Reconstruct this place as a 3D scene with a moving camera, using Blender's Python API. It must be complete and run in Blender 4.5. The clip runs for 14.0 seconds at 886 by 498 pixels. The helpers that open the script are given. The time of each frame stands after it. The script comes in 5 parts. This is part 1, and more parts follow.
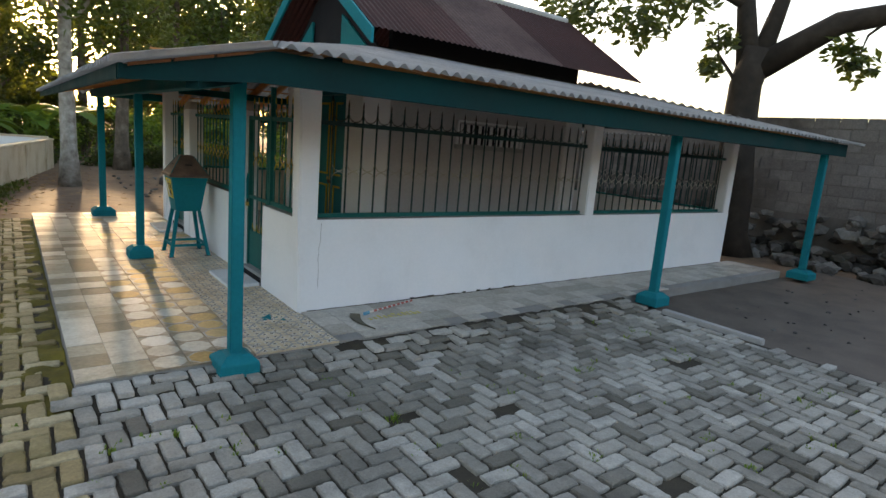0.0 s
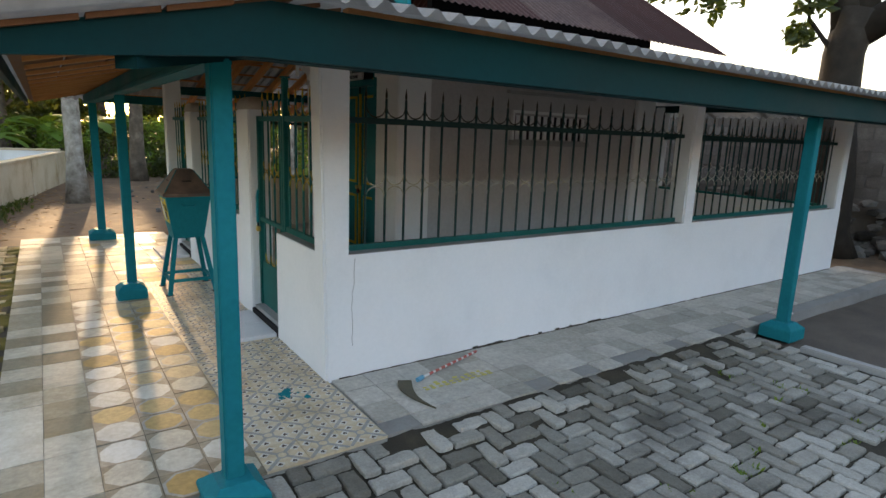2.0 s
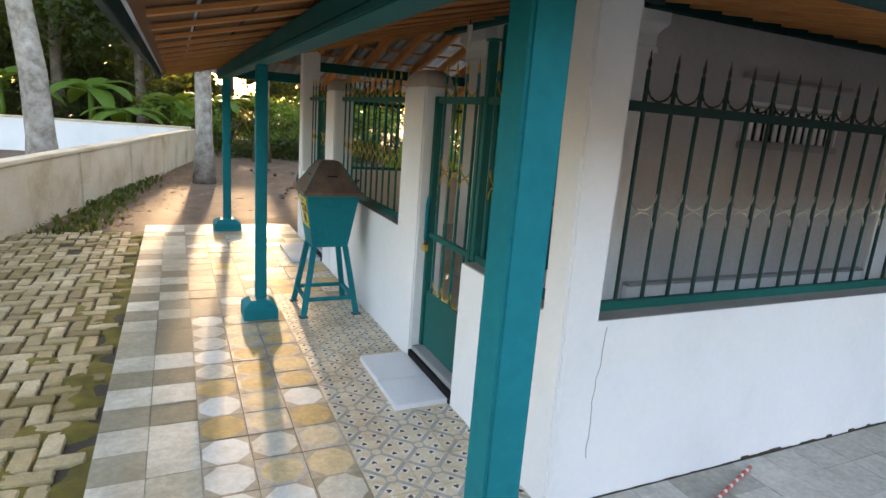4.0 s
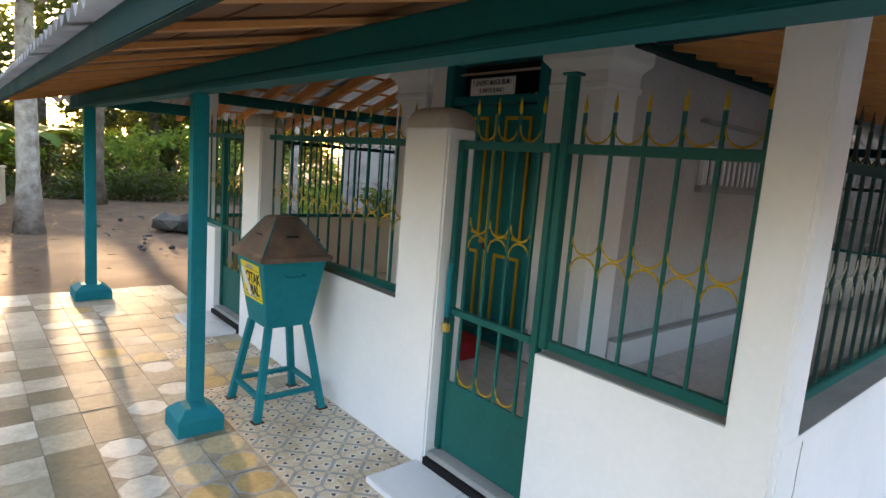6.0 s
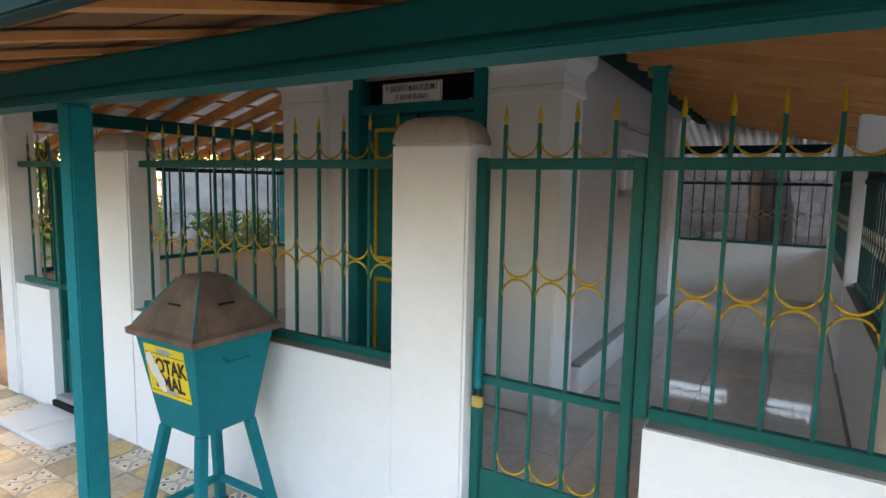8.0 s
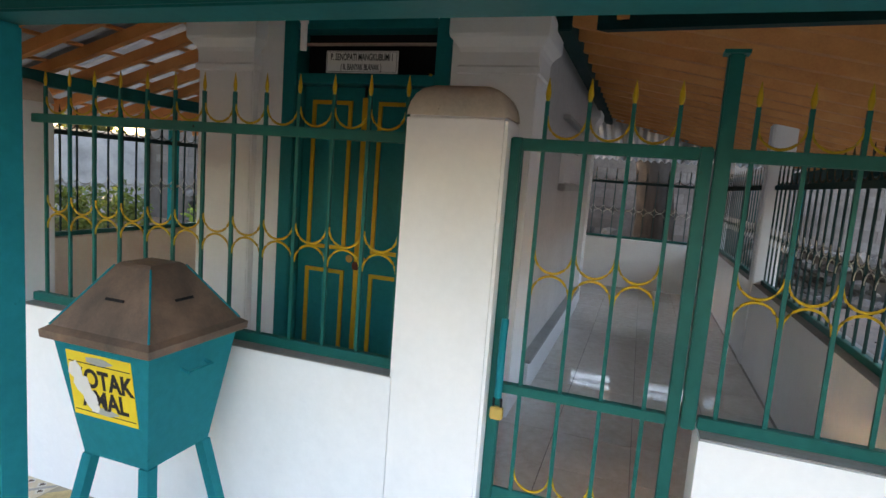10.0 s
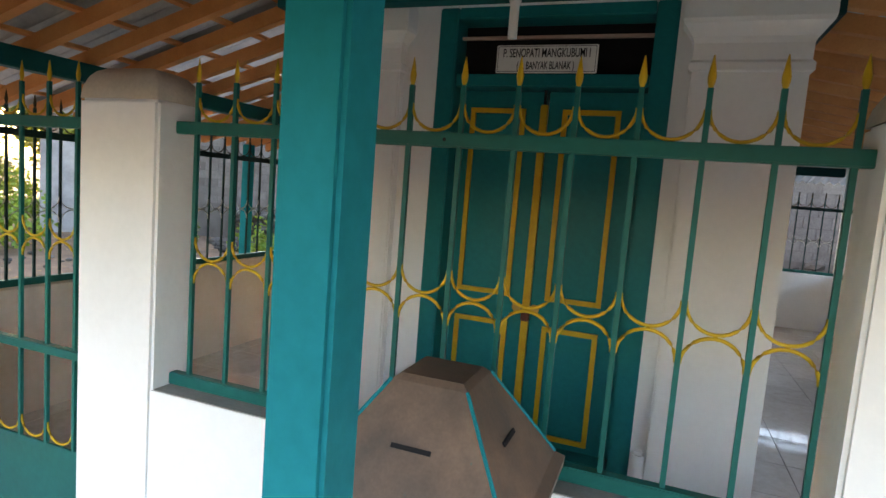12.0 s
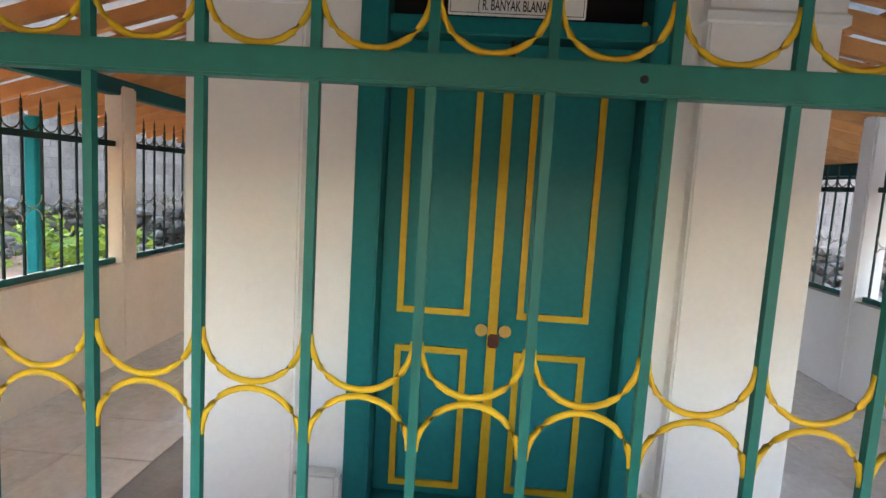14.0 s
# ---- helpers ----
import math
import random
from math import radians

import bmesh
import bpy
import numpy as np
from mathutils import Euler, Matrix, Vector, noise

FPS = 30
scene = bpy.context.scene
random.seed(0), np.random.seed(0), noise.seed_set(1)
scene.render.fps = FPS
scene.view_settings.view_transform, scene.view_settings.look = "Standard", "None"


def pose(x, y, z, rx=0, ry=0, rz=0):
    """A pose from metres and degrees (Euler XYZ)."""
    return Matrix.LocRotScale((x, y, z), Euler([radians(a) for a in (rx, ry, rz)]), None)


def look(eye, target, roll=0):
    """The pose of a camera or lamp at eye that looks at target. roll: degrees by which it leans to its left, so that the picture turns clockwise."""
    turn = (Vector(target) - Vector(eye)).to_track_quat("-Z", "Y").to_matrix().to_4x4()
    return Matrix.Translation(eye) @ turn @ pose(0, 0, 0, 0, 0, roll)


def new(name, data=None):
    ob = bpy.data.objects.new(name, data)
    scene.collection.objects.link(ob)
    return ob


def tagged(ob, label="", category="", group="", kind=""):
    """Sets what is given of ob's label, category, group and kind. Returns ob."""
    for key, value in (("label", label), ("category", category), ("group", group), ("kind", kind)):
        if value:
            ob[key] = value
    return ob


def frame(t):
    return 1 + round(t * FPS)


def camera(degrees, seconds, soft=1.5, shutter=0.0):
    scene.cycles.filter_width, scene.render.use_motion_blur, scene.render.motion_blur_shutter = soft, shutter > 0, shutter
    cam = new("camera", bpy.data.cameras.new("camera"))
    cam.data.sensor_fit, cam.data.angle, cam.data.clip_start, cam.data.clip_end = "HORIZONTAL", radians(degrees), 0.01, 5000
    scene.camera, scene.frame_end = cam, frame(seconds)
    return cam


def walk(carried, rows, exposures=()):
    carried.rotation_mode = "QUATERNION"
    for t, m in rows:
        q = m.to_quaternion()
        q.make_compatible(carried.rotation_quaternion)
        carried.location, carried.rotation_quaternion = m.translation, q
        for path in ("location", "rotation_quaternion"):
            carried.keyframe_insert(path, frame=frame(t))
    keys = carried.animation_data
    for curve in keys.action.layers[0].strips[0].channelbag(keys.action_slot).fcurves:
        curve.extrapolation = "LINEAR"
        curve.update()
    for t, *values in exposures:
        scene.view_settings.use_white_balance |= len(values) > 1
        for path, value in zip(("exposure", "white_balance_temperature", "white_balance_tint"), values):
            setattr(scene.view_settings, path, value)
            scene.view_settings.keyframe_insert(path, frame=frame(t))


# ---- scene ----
cam = camera(75.4, 14.0)
EXPOSURES = ((0.0, 2.22, 7500, 16), (2.0, 2.5, 7500, 17), (3.5, 3.04, 7450, 19), (6.5, 3.34, 7350, 21), (7.5, 3.55, 7300, 21), (10.0, 3.75, 7200, 22), (11.5, 3.98, 7200, 22), (12.5, 4.38, 7200, 22), (13.5, 4.98, 7200, 24), (14.0, 5.08, 7200, 24))
PATH = [
    (0, (-0.012, -0.011, 1.462), (1.188, 1.546, 1.094), 4.7),
    (0.5, (0.12, 0.301, 1.482), (1.301, 1.891, 1.209), 2.4),
    (1, (0.292, 0.638, 1.491), (1.368, 2.294, 1.175), 3.2),
    (1.5, (0.414, 0.928, 1.47), (1.514, 2.563, 1.13), 2.2),
    (2, (0.534, 1.236, 1.474), (1.658, 2.843, 1.081), 2.2),
    (2.5, (0.712, 1.557, 1.497), (1.782, 3.186, 1.049), 3.2),
    (3, (0.786, 1.918, 1.458), (1.777, 3.595, 1.008), 4.1),
    (3.5, (0.703, 2.321, 1.444), (1.534, 4.084, 0.997), 4.4),
    (5.8, (0.179, 3.655, 1.434), (1.381, 5.22, 1.105), 4.7),
    (6, (0.158, 3.751, 1.441), (1.453, 5.247, 1.15), 4.6),
    (6.5, (0.146, 4.005, 1.449), (1.615, 5.332, 1.167), 4.4),
    (7, (0.176, 4.282, 1.45), (1.74, 5.496, 1.17), 4.7),
    (7.5, (0.117, 4.537, 1.452), (1.736, 5.681, 1.183), 3.9),
    (7.7, (0.126, 4.635, 1.467), (1.776, 5.737, 1.219), 2.6),
    (9.8, (0.139, 5.223, 1.45), (2.002, 5.915, 1.226), 3.6),
    (10, (0.17, 5.308, 1.419), (2.05, 5.944, 1.171), 4.4),
    (10.5, (0.318, 5.548, 1.408), (2.214, 6.144, 1.187), 2.7),
    (11, (0.396, 5.777, 1.41), (2.284, 6.398, 1.191), 2.6),
    (11.5, (0.424, 6.068, 1.426), (2.292, 6.725, 1.145), 2.1),
    (12, (0.585, 6.388, 1.413), (2.45, 7.081, 1.21), 4.5),
    (12.5, (0.744, 6.64, 1.409), (2.619, 7.322, 1.268), 5.6),
    (13, (0.845, 6.826, 1.436), (2.77, 7.353, 1.307), 2.5),
    (13.5, (0.976, 6.95, 1.425), (2.947, 7.244, 1.247), 1.6),
    (14, (1.236, 7.071, 1.41), (3.22, 7.163, 1.181), 3.4),
]
walk(cam, [(t, look(eye, target, roll)) for t, eye, target, roll in PATH], EXPOSURES)

# ---------------------------------------------------------------- world and light
SUN_DIR = Vector((0.086, 0.98, 0.185)).normalized()
world = bpy.data.worlds.new("sky_world")
scene.world = world
world.use_nodes = True
wn = world.node_tree.nodes
sky = wn.new("ShaderNodeTexSky")
sky.sky_type, sky.sun_disc = "NISHITA", False
sky.sun_elevation = math.asin(SUN_DIR.z)
sky.sun_rotation = math.atan2(SUN_DIR.x, SUN_DIR.y)
sky.air_density, sky.dust_density, sky.ozone_density = 1.0, 3.0, 1.0
wn["Background"].inputs["Strength"].default_value = 0.15
world.node_tree.links.new(sky.outputs[0], wn["Background"].inputs["Color"])
sun = new("sun", bpy.data.lights.new("sun", "SUN"))
sun.data.energy, sun.data.angle, sun.data.color = 1.9, radians(2.0), (1.0, 0.74, 0.44)
sun.matrix_world = look((0, 30, 12), Vector((0, 30, 12)) - SUN_DIR)

# ---------------------------------------------------------------- materials


def material(name, build):
    m = bpy.data.materials.new(name)
    m.use_nodes = True
    build(m.node_tree.nodes, m.node_tree.links, m.node_tree.nodes["Principled BSDF"])
    return m


def coords(n, l, scale=(1, 1, 1), mode="Object"):
    tc = n.new("ShaderNodeTexCoord")
    mp = n.new("ShaderNodeMapping")
    mp.inputs["Scale"].default_value = scale
    if mode == "World":
        g = n.new("ShaderNodeNewGeometry")
        l.new(g.outputs["Position"], mp.inputs["Vector"])
    else:
        l.new(tc.outputs[mode], mp.inputs["Vector"])
    return mp.outputs["Vector"]


def noise_of(n, l, vec, scale, detail=4, rough=0.6):
    t = n.new("ShaderNodeTexNoise")
    t.inputs["Scale"].default_value, t.inputs["Detail"].default_value, t.inputs["Roughness"].default_value = scale, detail, rough
    l.new(vec, t.inputs["Vector"])
    return t.outputs["Fac"]


def ramp_of(n, l, fac, *stops):
    r = n.new("ShaderNodeValToRGB")
    els = r.color_ramp.elements
    while len(els) < len(stops):
        els.new(0.5)
    for e, (p, c) in zip(els, stops):
        e.position, e.color = p, (*c, 1) if len(c) == 3 else c
    l.new(fac, r.inputs["Fac"])
    return r.outputs["Color"]


def mix_of(n, l, fac, a, b, how="MIX"):
    m = n.new("ShaderNodeMix")
    m.data_type, m.blend_type = "RGBA", how
    for key, v in ((0, fac), (6, a), (7, b)):
        if isinstance(v, (int, float)):
            m.inputs[key].default_value = v
        elif isinstance(v, tuple):
            m.inputs[key].default_value = (*v, 1)
        else:
            l.new(v, m.inputs[key])
    return m.outputs[2]


def bump_of(n, l, bsdf, height, strength=0.3, dist=0.01):
    b = n.new("ShaderNodeBump")
    b.inputs["Strength"].default_value, b.inputs["Distance"].default_value = strength, dist
    l.new(height, b.inputs["Height"])
    l.new(b.outputs["Normal"], bsdf.inputs["Normal"])


def grey(v):
    return (v, v, v)


def painted(name, base, dark, light, rough=0.5, chip=None, scale=1.0, bump=0.15, spec=0.25):
    """Weathered paint: a broad and a fine variation, and chips of another colour."""
    def build(n, l, b):
        v = coords(n, l, mode="World")
        broad = noise_of(n, l, v, 1.7 * scale, 5)
        fine = noise_of(n, l, v, 38 * scale, 4)
        c = ramp_of(n, l, broad, (0.25, dark), (0.5, base), (0.78, light))
        c = mix_of(n, l, 0.12, c, ramp_of(n, l, fine, (0.3, grey(0.25)), (0.7, grey(0.85))), "OVERLAY")
        if chip:
            c = mix_of(n, l, ramp_of(n, l, noise_of(n, l, v, 13 * scale, 8, 0.7), (0.68, grey(0)), (0.74, grey(1))), c, chip)
        l.new(c, b.inputs["Base Color"])
        l.new(ramp_of(n, l, broad, (0.2, grey(rough * 0.8)), (0.8, grey(min(1, rough * 1.25)))), b.inputs["Roughness"])
        b.inputs["Specular IOR Level"].default_value = spec
        bump_of(n, l, b, fine, bump, 0.004)
    return material(name, build)


def pieces(name, stops, rough=0.8, grain=45, blotch=3.0, stain=(0.05, 0.05, 0.04), stain_amount=0.45, island=False, bump=0.4):
    """Pieces that differ one by one, with grain and blotches."""
    def build(n, l, b):
        v = coords(n, l, mode="World")
        if island:
            rnd = n.new("ShaderNodeNewGeometry").outputs["Random Per Island"]
        else:
            rnd = n.new("ShaderNodeObjectInfo").outputs["Random"]
        c = ramp_of(n, l, rnd, *stops)
        fine = noise_of(n, l, v, grain, 6, 0.7)
        broad = noise_of(n, l, v, blotch, 6, 0.65)
        c = mix_of(n, l, 0.35, c, ramp_of(n, l, fine, (0.3, grey(0.2)), (0.7, grey(0.8))), "OVERLAY")
        mottle = noise_of(n, l, v, 13, 5, 0.7)
        c = mix_of(n, l, 0.2, c, ramp_of(n, l, mottle, (0.32, grey(0.18)), (0.68, grey(0.82))), "OVERLAY")
        s = n.new("ShaderNodeMath")
        s.operation = "MULTIPLY"
        l.new(ramp_of(n, l, broad, (0.48, grey(0)), (0.72, grey(1))), s.inputs[0])
        s.inputs[1].default_value = stain_amount
        c = mix_of(n, l, s.outputs[0], c, stain)
        l.new(c, b.inputs["Base Color"])
        b.inputs["Roughness"].default_value = rough
        bump_of(n, l, b, fine, bump, 0.005)
    return material(name, build)


TEAL = painted("teal_gloss_paint", (0.0, 0.18, 0.21), (0.0, 0.155, 0.18), (0.0, 0.2, 0.235), 0.5, (0.0, 0.12, 0.13), 1.0, 0.12, 0.05)
# The posts' teal, darkened: shade on fascia and beams is in the colour.
TEAL_SHADED = painted("shaded_teal_paint", (0.0, 0.030, 0.032), (0.0, 0.022, 0.024), (0.0, 0.038, 0.041), 0.6, (0.003, 0.024, 0.025), 1.0, 0.15, 0.12)
# Teal iron with eave shade and backlight mixed into a darker colour.
SIDE_IRON = painted("shaded_side_iron", (0.02, 0.05, 0.047), (0.018, 0.036, 0.034), (0.022, 0.065, 0.06), 0.7, (0.03, 0.02, 0.014), 1.0, 0.15, 0.12)
BROWN_IRON = painted("brown_side_iron", (0.06, 0.05, 0.032), (0.045, 0.036, 0.022), (0.075, 0.06, 0.034), 0.8, (0.2, 0.13, 0.02), 2.0, 0.15, 0.12)
FADED = painted("faded_pale_yellow_paint", (0.42, 0.40, 0.33), (0.36, 0.35, 0.3), (0.5, 0.46, 0.3), 0.8, (0.5, 0.36, 0.04), 1.0, 0.15, 0.12)
TEAL_IRON = painted("green_iron_paint", (0.0, 0.105, 0.092), (0.0, 0.075, 0.065), (0.0, 0.13, 0.115), 0.45, (0.03, 0.02, 0.012))
TEAL_DOOR = painted("teal_door_paint", (0.0, 0.155, 0.165), (0.0, 0.13, 0.14), (0.0, 0.175, 0.185), 0.35, None, 1.0, 0.15, 0.15)
YELLOW = painted("yellow_enamel", (0.50, 0.32, 0.014), (0.42, 0.25, 0.014), (0.56, 0.38, 0.025), 0.45, (0.18, 0.10, 0.02))
# White limewash greyed to put corridor shade into the chamber's side wall.
WHITE_SHADED = painted("shaded_grey_limewash", (0.48, 0.47, 0.465), (0.41, 0.4, 0.395), (0.54, 0.53, 0.525), 0.85, (0.42, 0.4, 0.38), 0.8, 0.3)
WHITE = painted("white_limewash", (0.80, 0.81, 0.81), (0.74, 0.75, 0.75), (0.84, 0.84, 0.84), 0.8, None, 1.0, 0.3)
CREAM = painted("cream_limewash", (0.76, 0.65, 0.54), (0.7, 0.59, 0.48), (0.8, 0.7, 0.59), 0.8, None, 1.0, 0.3)
ASBESTOS = painted("grey_cement_sheet", (0.42, 0.42, 0.41), (0.3, 0.3, 0.29), (0.5, 0.5, 0.49), 0.85, (0.2, 0.2, 0.19), 1.0, 0.3)
RUST_SHEET = pieces("rusted_zinc_sheet", ((0.0, (0.075, 0.026, 0.021)), (0.6, (0.11, 0.04, 0.032)), (0.85, (0.16, 0.08, 0.065)), (1.0, (0.22, 0.16, 0.145))), 0.6, 25, 1.3, (0.05, 0.02, 0.016), 0.6)
RUST = painted("rusted_zinc", (0.10, 0.035, 0.025), (0.06, 0.025, 0.02), (0.15, 0.055, 0.04), 0.7, (0.22, 0.2, 0.19), 0.6, 0.3)
WOOD = painted("orange_brown_timber", (0.58, 0.25, 0.085), (0.47, 0.19, 0.065), (0.66, 0.32, 0.12), 0.65, None, 2.5)
PLANK = painted("brown_ceiling_board", (0.19, 0.078, 0.032), (0.14, 0.056, 0.024), (0.24, 0.105, 0.042), 0.7, None, 2.5)
DIRT = painted("bare_brown_soil", (0.17, 0.11, 0.07), (0.10, 0.065, 0.045), (0.25, 0.17, 0.11), 0.95, (0.22, 0.17, 0.10), 2.0, 0.8)
# Plain black, for painted shade in voids and for real black parts.
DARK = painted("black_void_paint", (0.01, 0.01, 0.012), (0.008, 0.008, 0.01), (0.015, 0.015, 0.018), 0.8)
CEMENT = painted("bare_cement", (0.28, 0.27, 0.25), (0.2, 0.19, 0.18), (0.34, 0.33, 0.31), 0.9, (0.12, 0.12, 0.1), 1.5, 0.5)
BARK = painted("tree_bark", (0.13, 0.10, 0.075), (0.06, 0.05, 0.04), (0.24, 0.2, 0.16), 0.95, (0.35, 0.33, 0.28), 3.0, 1.0)
BLOCK = painted("grey_block_wall", (0.27, 0.26, 0.25), (0.16, 0.15, 0.15), (0.36, 0.35, 0.33), 0.95, (0.1, 0.095, 0.09), 1.2, 0.6)

# ---------------------------------------------------------------- mesh helpers


def bx(bm, x0, x1, y0, y1, z0, z1, bevel=0.0):
    """A box, bevelled if asked."""
    m = Matrix.LocRotScale(((x0 + x1) / 2, (y0 + y1) / 2, (z0 + z1) / 2), None, (abs(x1 - x0), abs(y1 - y0), abs(z1 - z0)))
    vs = bmesh.ops.create_cube(bm, size=1, matrix=m)["verts"]
    if bevel:
        es = list({e for v in vs for e in v.link_edges})
        bmesh.ops.bevel(bm, geom=es, offset=bevel, segments=2, affect="EDGES", clamp_overlap=True)
    return bm


def box(x0, x1, y0, y1, z0, z1, bevel=0.0):
    return bx(bmesh.new(), x0, x1, y0, y1, z0, z1, bevel)


def prism(outline, z0, z1, top=1.0):
    """A flat outline drawn up from z0 to z1."""
    bm = bmesh.new()
    lo = [bm.verts.new((x, y, z0)) for x, y in outline]
    hi = [bm.verts.new((x * top, y * top, z1)) for x, y in outline]
    bm.faces.new(list(reversed(lo)))
    bm.faces.new(hi)
    for i in range(len(lo)):
        j = (i + 1) % len(lo)
        bm.faces.new((lo[i], lo[j], hi[j], hi[i]))
    return bm


def tube(bm, pts, r, sides=6, r_end=None):
    """A round bar along points."""
    pts = [Vector(p) for p in pts]
    rings = []
    for i, p in enumerate(pts):
        d = (pts[min(i + 1, len(pts) - 1)] - pts[max(i - 1, 0)]).normalized()
        a = d.orthogonal().normalized() if abs(d.z) < 0.9 else Vector((1, 0, 0))
        a = (a - d * a.dot(d)).normalized()
        c = d.cross(a)
        k = i / max(1, len(pts) - 1)
        rr = r if r_end is None else r + (r_end - r) * k
        rings.append([bm.verts.new(p + rr * (math.cos(t) * a + math.sin(t) * c)) for t in (2 * math.pi * s / sides for s in range(sides))])
    for q, w in zip(rings, rings[1:]):
        for s in range(sides):
            bm.faces.new((q[s], q[(s + 1) % sides], w[(s + 1) % sides], w[s]))
    bm.faces.new(list(reversed(rings[0])))
    bm.faces.new(rings[-1])
    return bm


def mesh_of(name, bm, mat, smooth=False):
    bmesh.ops.recalc_face_normals(bm, faces=bm.faces)
    me = bpy.data.meshes.new(name)
    bm.to_mesh(me)
    bm.free()
    me.materials.append(mat)
    if smooth:
        for p in me.polygons:
            p.use_smooth = True
    return me


def part(name, bm, mat, parent, label="", at=None, smooth=False):
    """A bmesh (or a mesh) as one object under a thing or a part."""
    me = bm if isinstance(bm, bpy.types.Mesh) else mesh_of(name, bm, mat, smooth)
    ob = new(name, me)
    ob.parent = parent
    if at is not None:
        ob.matrix_basis = at if isinstance(at, Matrix) else Matrix.Translation(at)
    if label:
        ob["label"] = label
    return ob


def thing(name, label, category, at=None, group="", kind=""):
    ob = new(name)
    if at is not None:
        ob.matrix_basis = at if isinstance(at, Matrix) else Matrix.Translation(at)
    return tagged(ob, label, category, group, kind)


def solid(name, bm, mat, label, category, kind="structure", smooth=False, group=""):
    ob = new(name, mesh_of(name, bm, mat, smooth))
    return tagged(ob, label, category, group, kind)


# ---------------------------------------------------------------- plan
GROUND = -0.07          # pavers and soil
FLOOR = 0.10            # tiled floor inside the railings
FX, SY, BX, LY = 1.83, 4.25, 8.58, 9.45     # outer faces: front, side, back, far side
SILL = 0.76
IX0, IX1, IY0, IY1 = 3.30, 6.95, 5.93, 8.10  # the chamber


def front_z(x):
    return 1.71 + 0.24 * (x - 0.45)


def side_z(y):
    return 1.88 + 0.19 * (y - 3.08)


def far_z(y):
    return 1.73 + 0.29 * (10.45 - y)


def back_z(x):
    return 1.88 + 0.26 * (9.25 - x)


# ---------------------------------------------------------------- ground
def ground_sheet():
    bm = bmesh.new()
    n = 90
    grid = []
    for i in range(n + 1):
        row = []
        for j in range(n + 1):
            u, w = i / n * 2 - 1, j / n * 2 - 1
            x = 4 + 12 * u + 900 * u ** 7
            y = 6 + 14 * w + 900 * w ** 7
            near = math.exp(-((x - 4) ** 2 + (y - 6) ** 2) / 900)
            z = GROUND - 0.055 + 0.03 * noise.noise((x * 0.7, y * 0.7, 0)) * near
            row.append(bm.verts.new((x, y, z)))
        grid.append(row)
    for i in range(n):
        for j in range(n):
            bm.faces.new((grid[i][j], grid[i + 1][j], grid[i + 1][j + 1], grid[i][j + 1]))
    return bm


solid("ground", ground_sheet(), DIRT, "bare brown trodden soil scattered with leaves", "ground", smooth=True)

# ---------------------------------------------------------------- floors
JOINT = painted("soil_joint", (0.055, 0.046, 0.033), (0.032, 0.027, 0.019), (0.085, 0.07, 0.045), 0.95, (0.07, 0.09, 0.03), 3.0, 0.8)
solid("pavement", box(-2.6, 5.28, -3.2, 3.45, GROUND - 0.16, GROUND - 0.022), JOINT, "grey paving sunk joints full of soil", "pavement")
solid("pavement_path", box(-1.6, 0.21, 3.452, 10.0, GROUND - 0.16, GROUND - 0.022), JOINT, "paved path with mossy joints beside the terrace", "pavement")
terrace = solid("terrace_floor", box(0.23, FX, 3.506, 9.9, -0.14, -0.012), CEMENT, "low terrace of worn salvaged cement tiles", "terrace")
walkway = solid("walkway_floor", box(FX + 0.002, 9.0, 3.53, SY, -0.14, -0.012), CEMENT, "narrow grey tiled walkway along white wall", "walkway")
floor = solid("floor", box(FX + 0.17, BX - 0.15, SY + 0.15, LY - 0.12, -0.1, FLOOR - 0.006), CEMENT, "glossy pale grey tiled floor behind railings", "floor")

# ---------------------------------------------------------------- enclosure walls
def low_wall(name, x0, x1, y0, y1, label, inner=None):
    return solid(name, box(x0, x1, y0, y1, -0.12, SILL), inner or WHITE, label, "wall")


low_wall("wall_side", 1.836, BX, SY - 0.0195, SY + 0.15, "white plastered low wall under railings, cracked at base")
low_wall("wall_back", BX - 0.15, BX - 0.001, SY + 0.152, LY - 0.13, "white low wall closing the rear corridor")
low_wall("wall_far_side", FX + 0.17, BX, LY - 0.12, LY, "cream low wall under railings", CREAM)
low_wall("wall_front_1", FX - 0.0095, FX + 0.15, 4.246, 5.09, "white low wall panel beside the gate")
low_wall("wall_front_2", FX - 0.002, FX + 0.15, 6.014, 7.736, "white low wall panel under railings")
low_wall("wall_front_3", FX + 0.01, FX + 0.15, 8.66, 9.1, "white low wall panel beside the far gate")


def tall_pillar(x0, x1, y0, y1, z1, mat=None):
    return tagged(new("pillar", mesh_of("pillar", box(x0, x1, y0, y1, -0.12, z1, 0.012), mat or WHITE)), "white plastered square pillar up to the roof beam", "pillar", "tall pillars")


CAPMAT = painted("weathered_cap_plaster", (0.48, 0.44, 0.37), (0.36, 0.32, 0.26), (0.58, 0.54, 0.47), 0.9, (0.26, 0.23, 0.19), 2.0, 0.4)


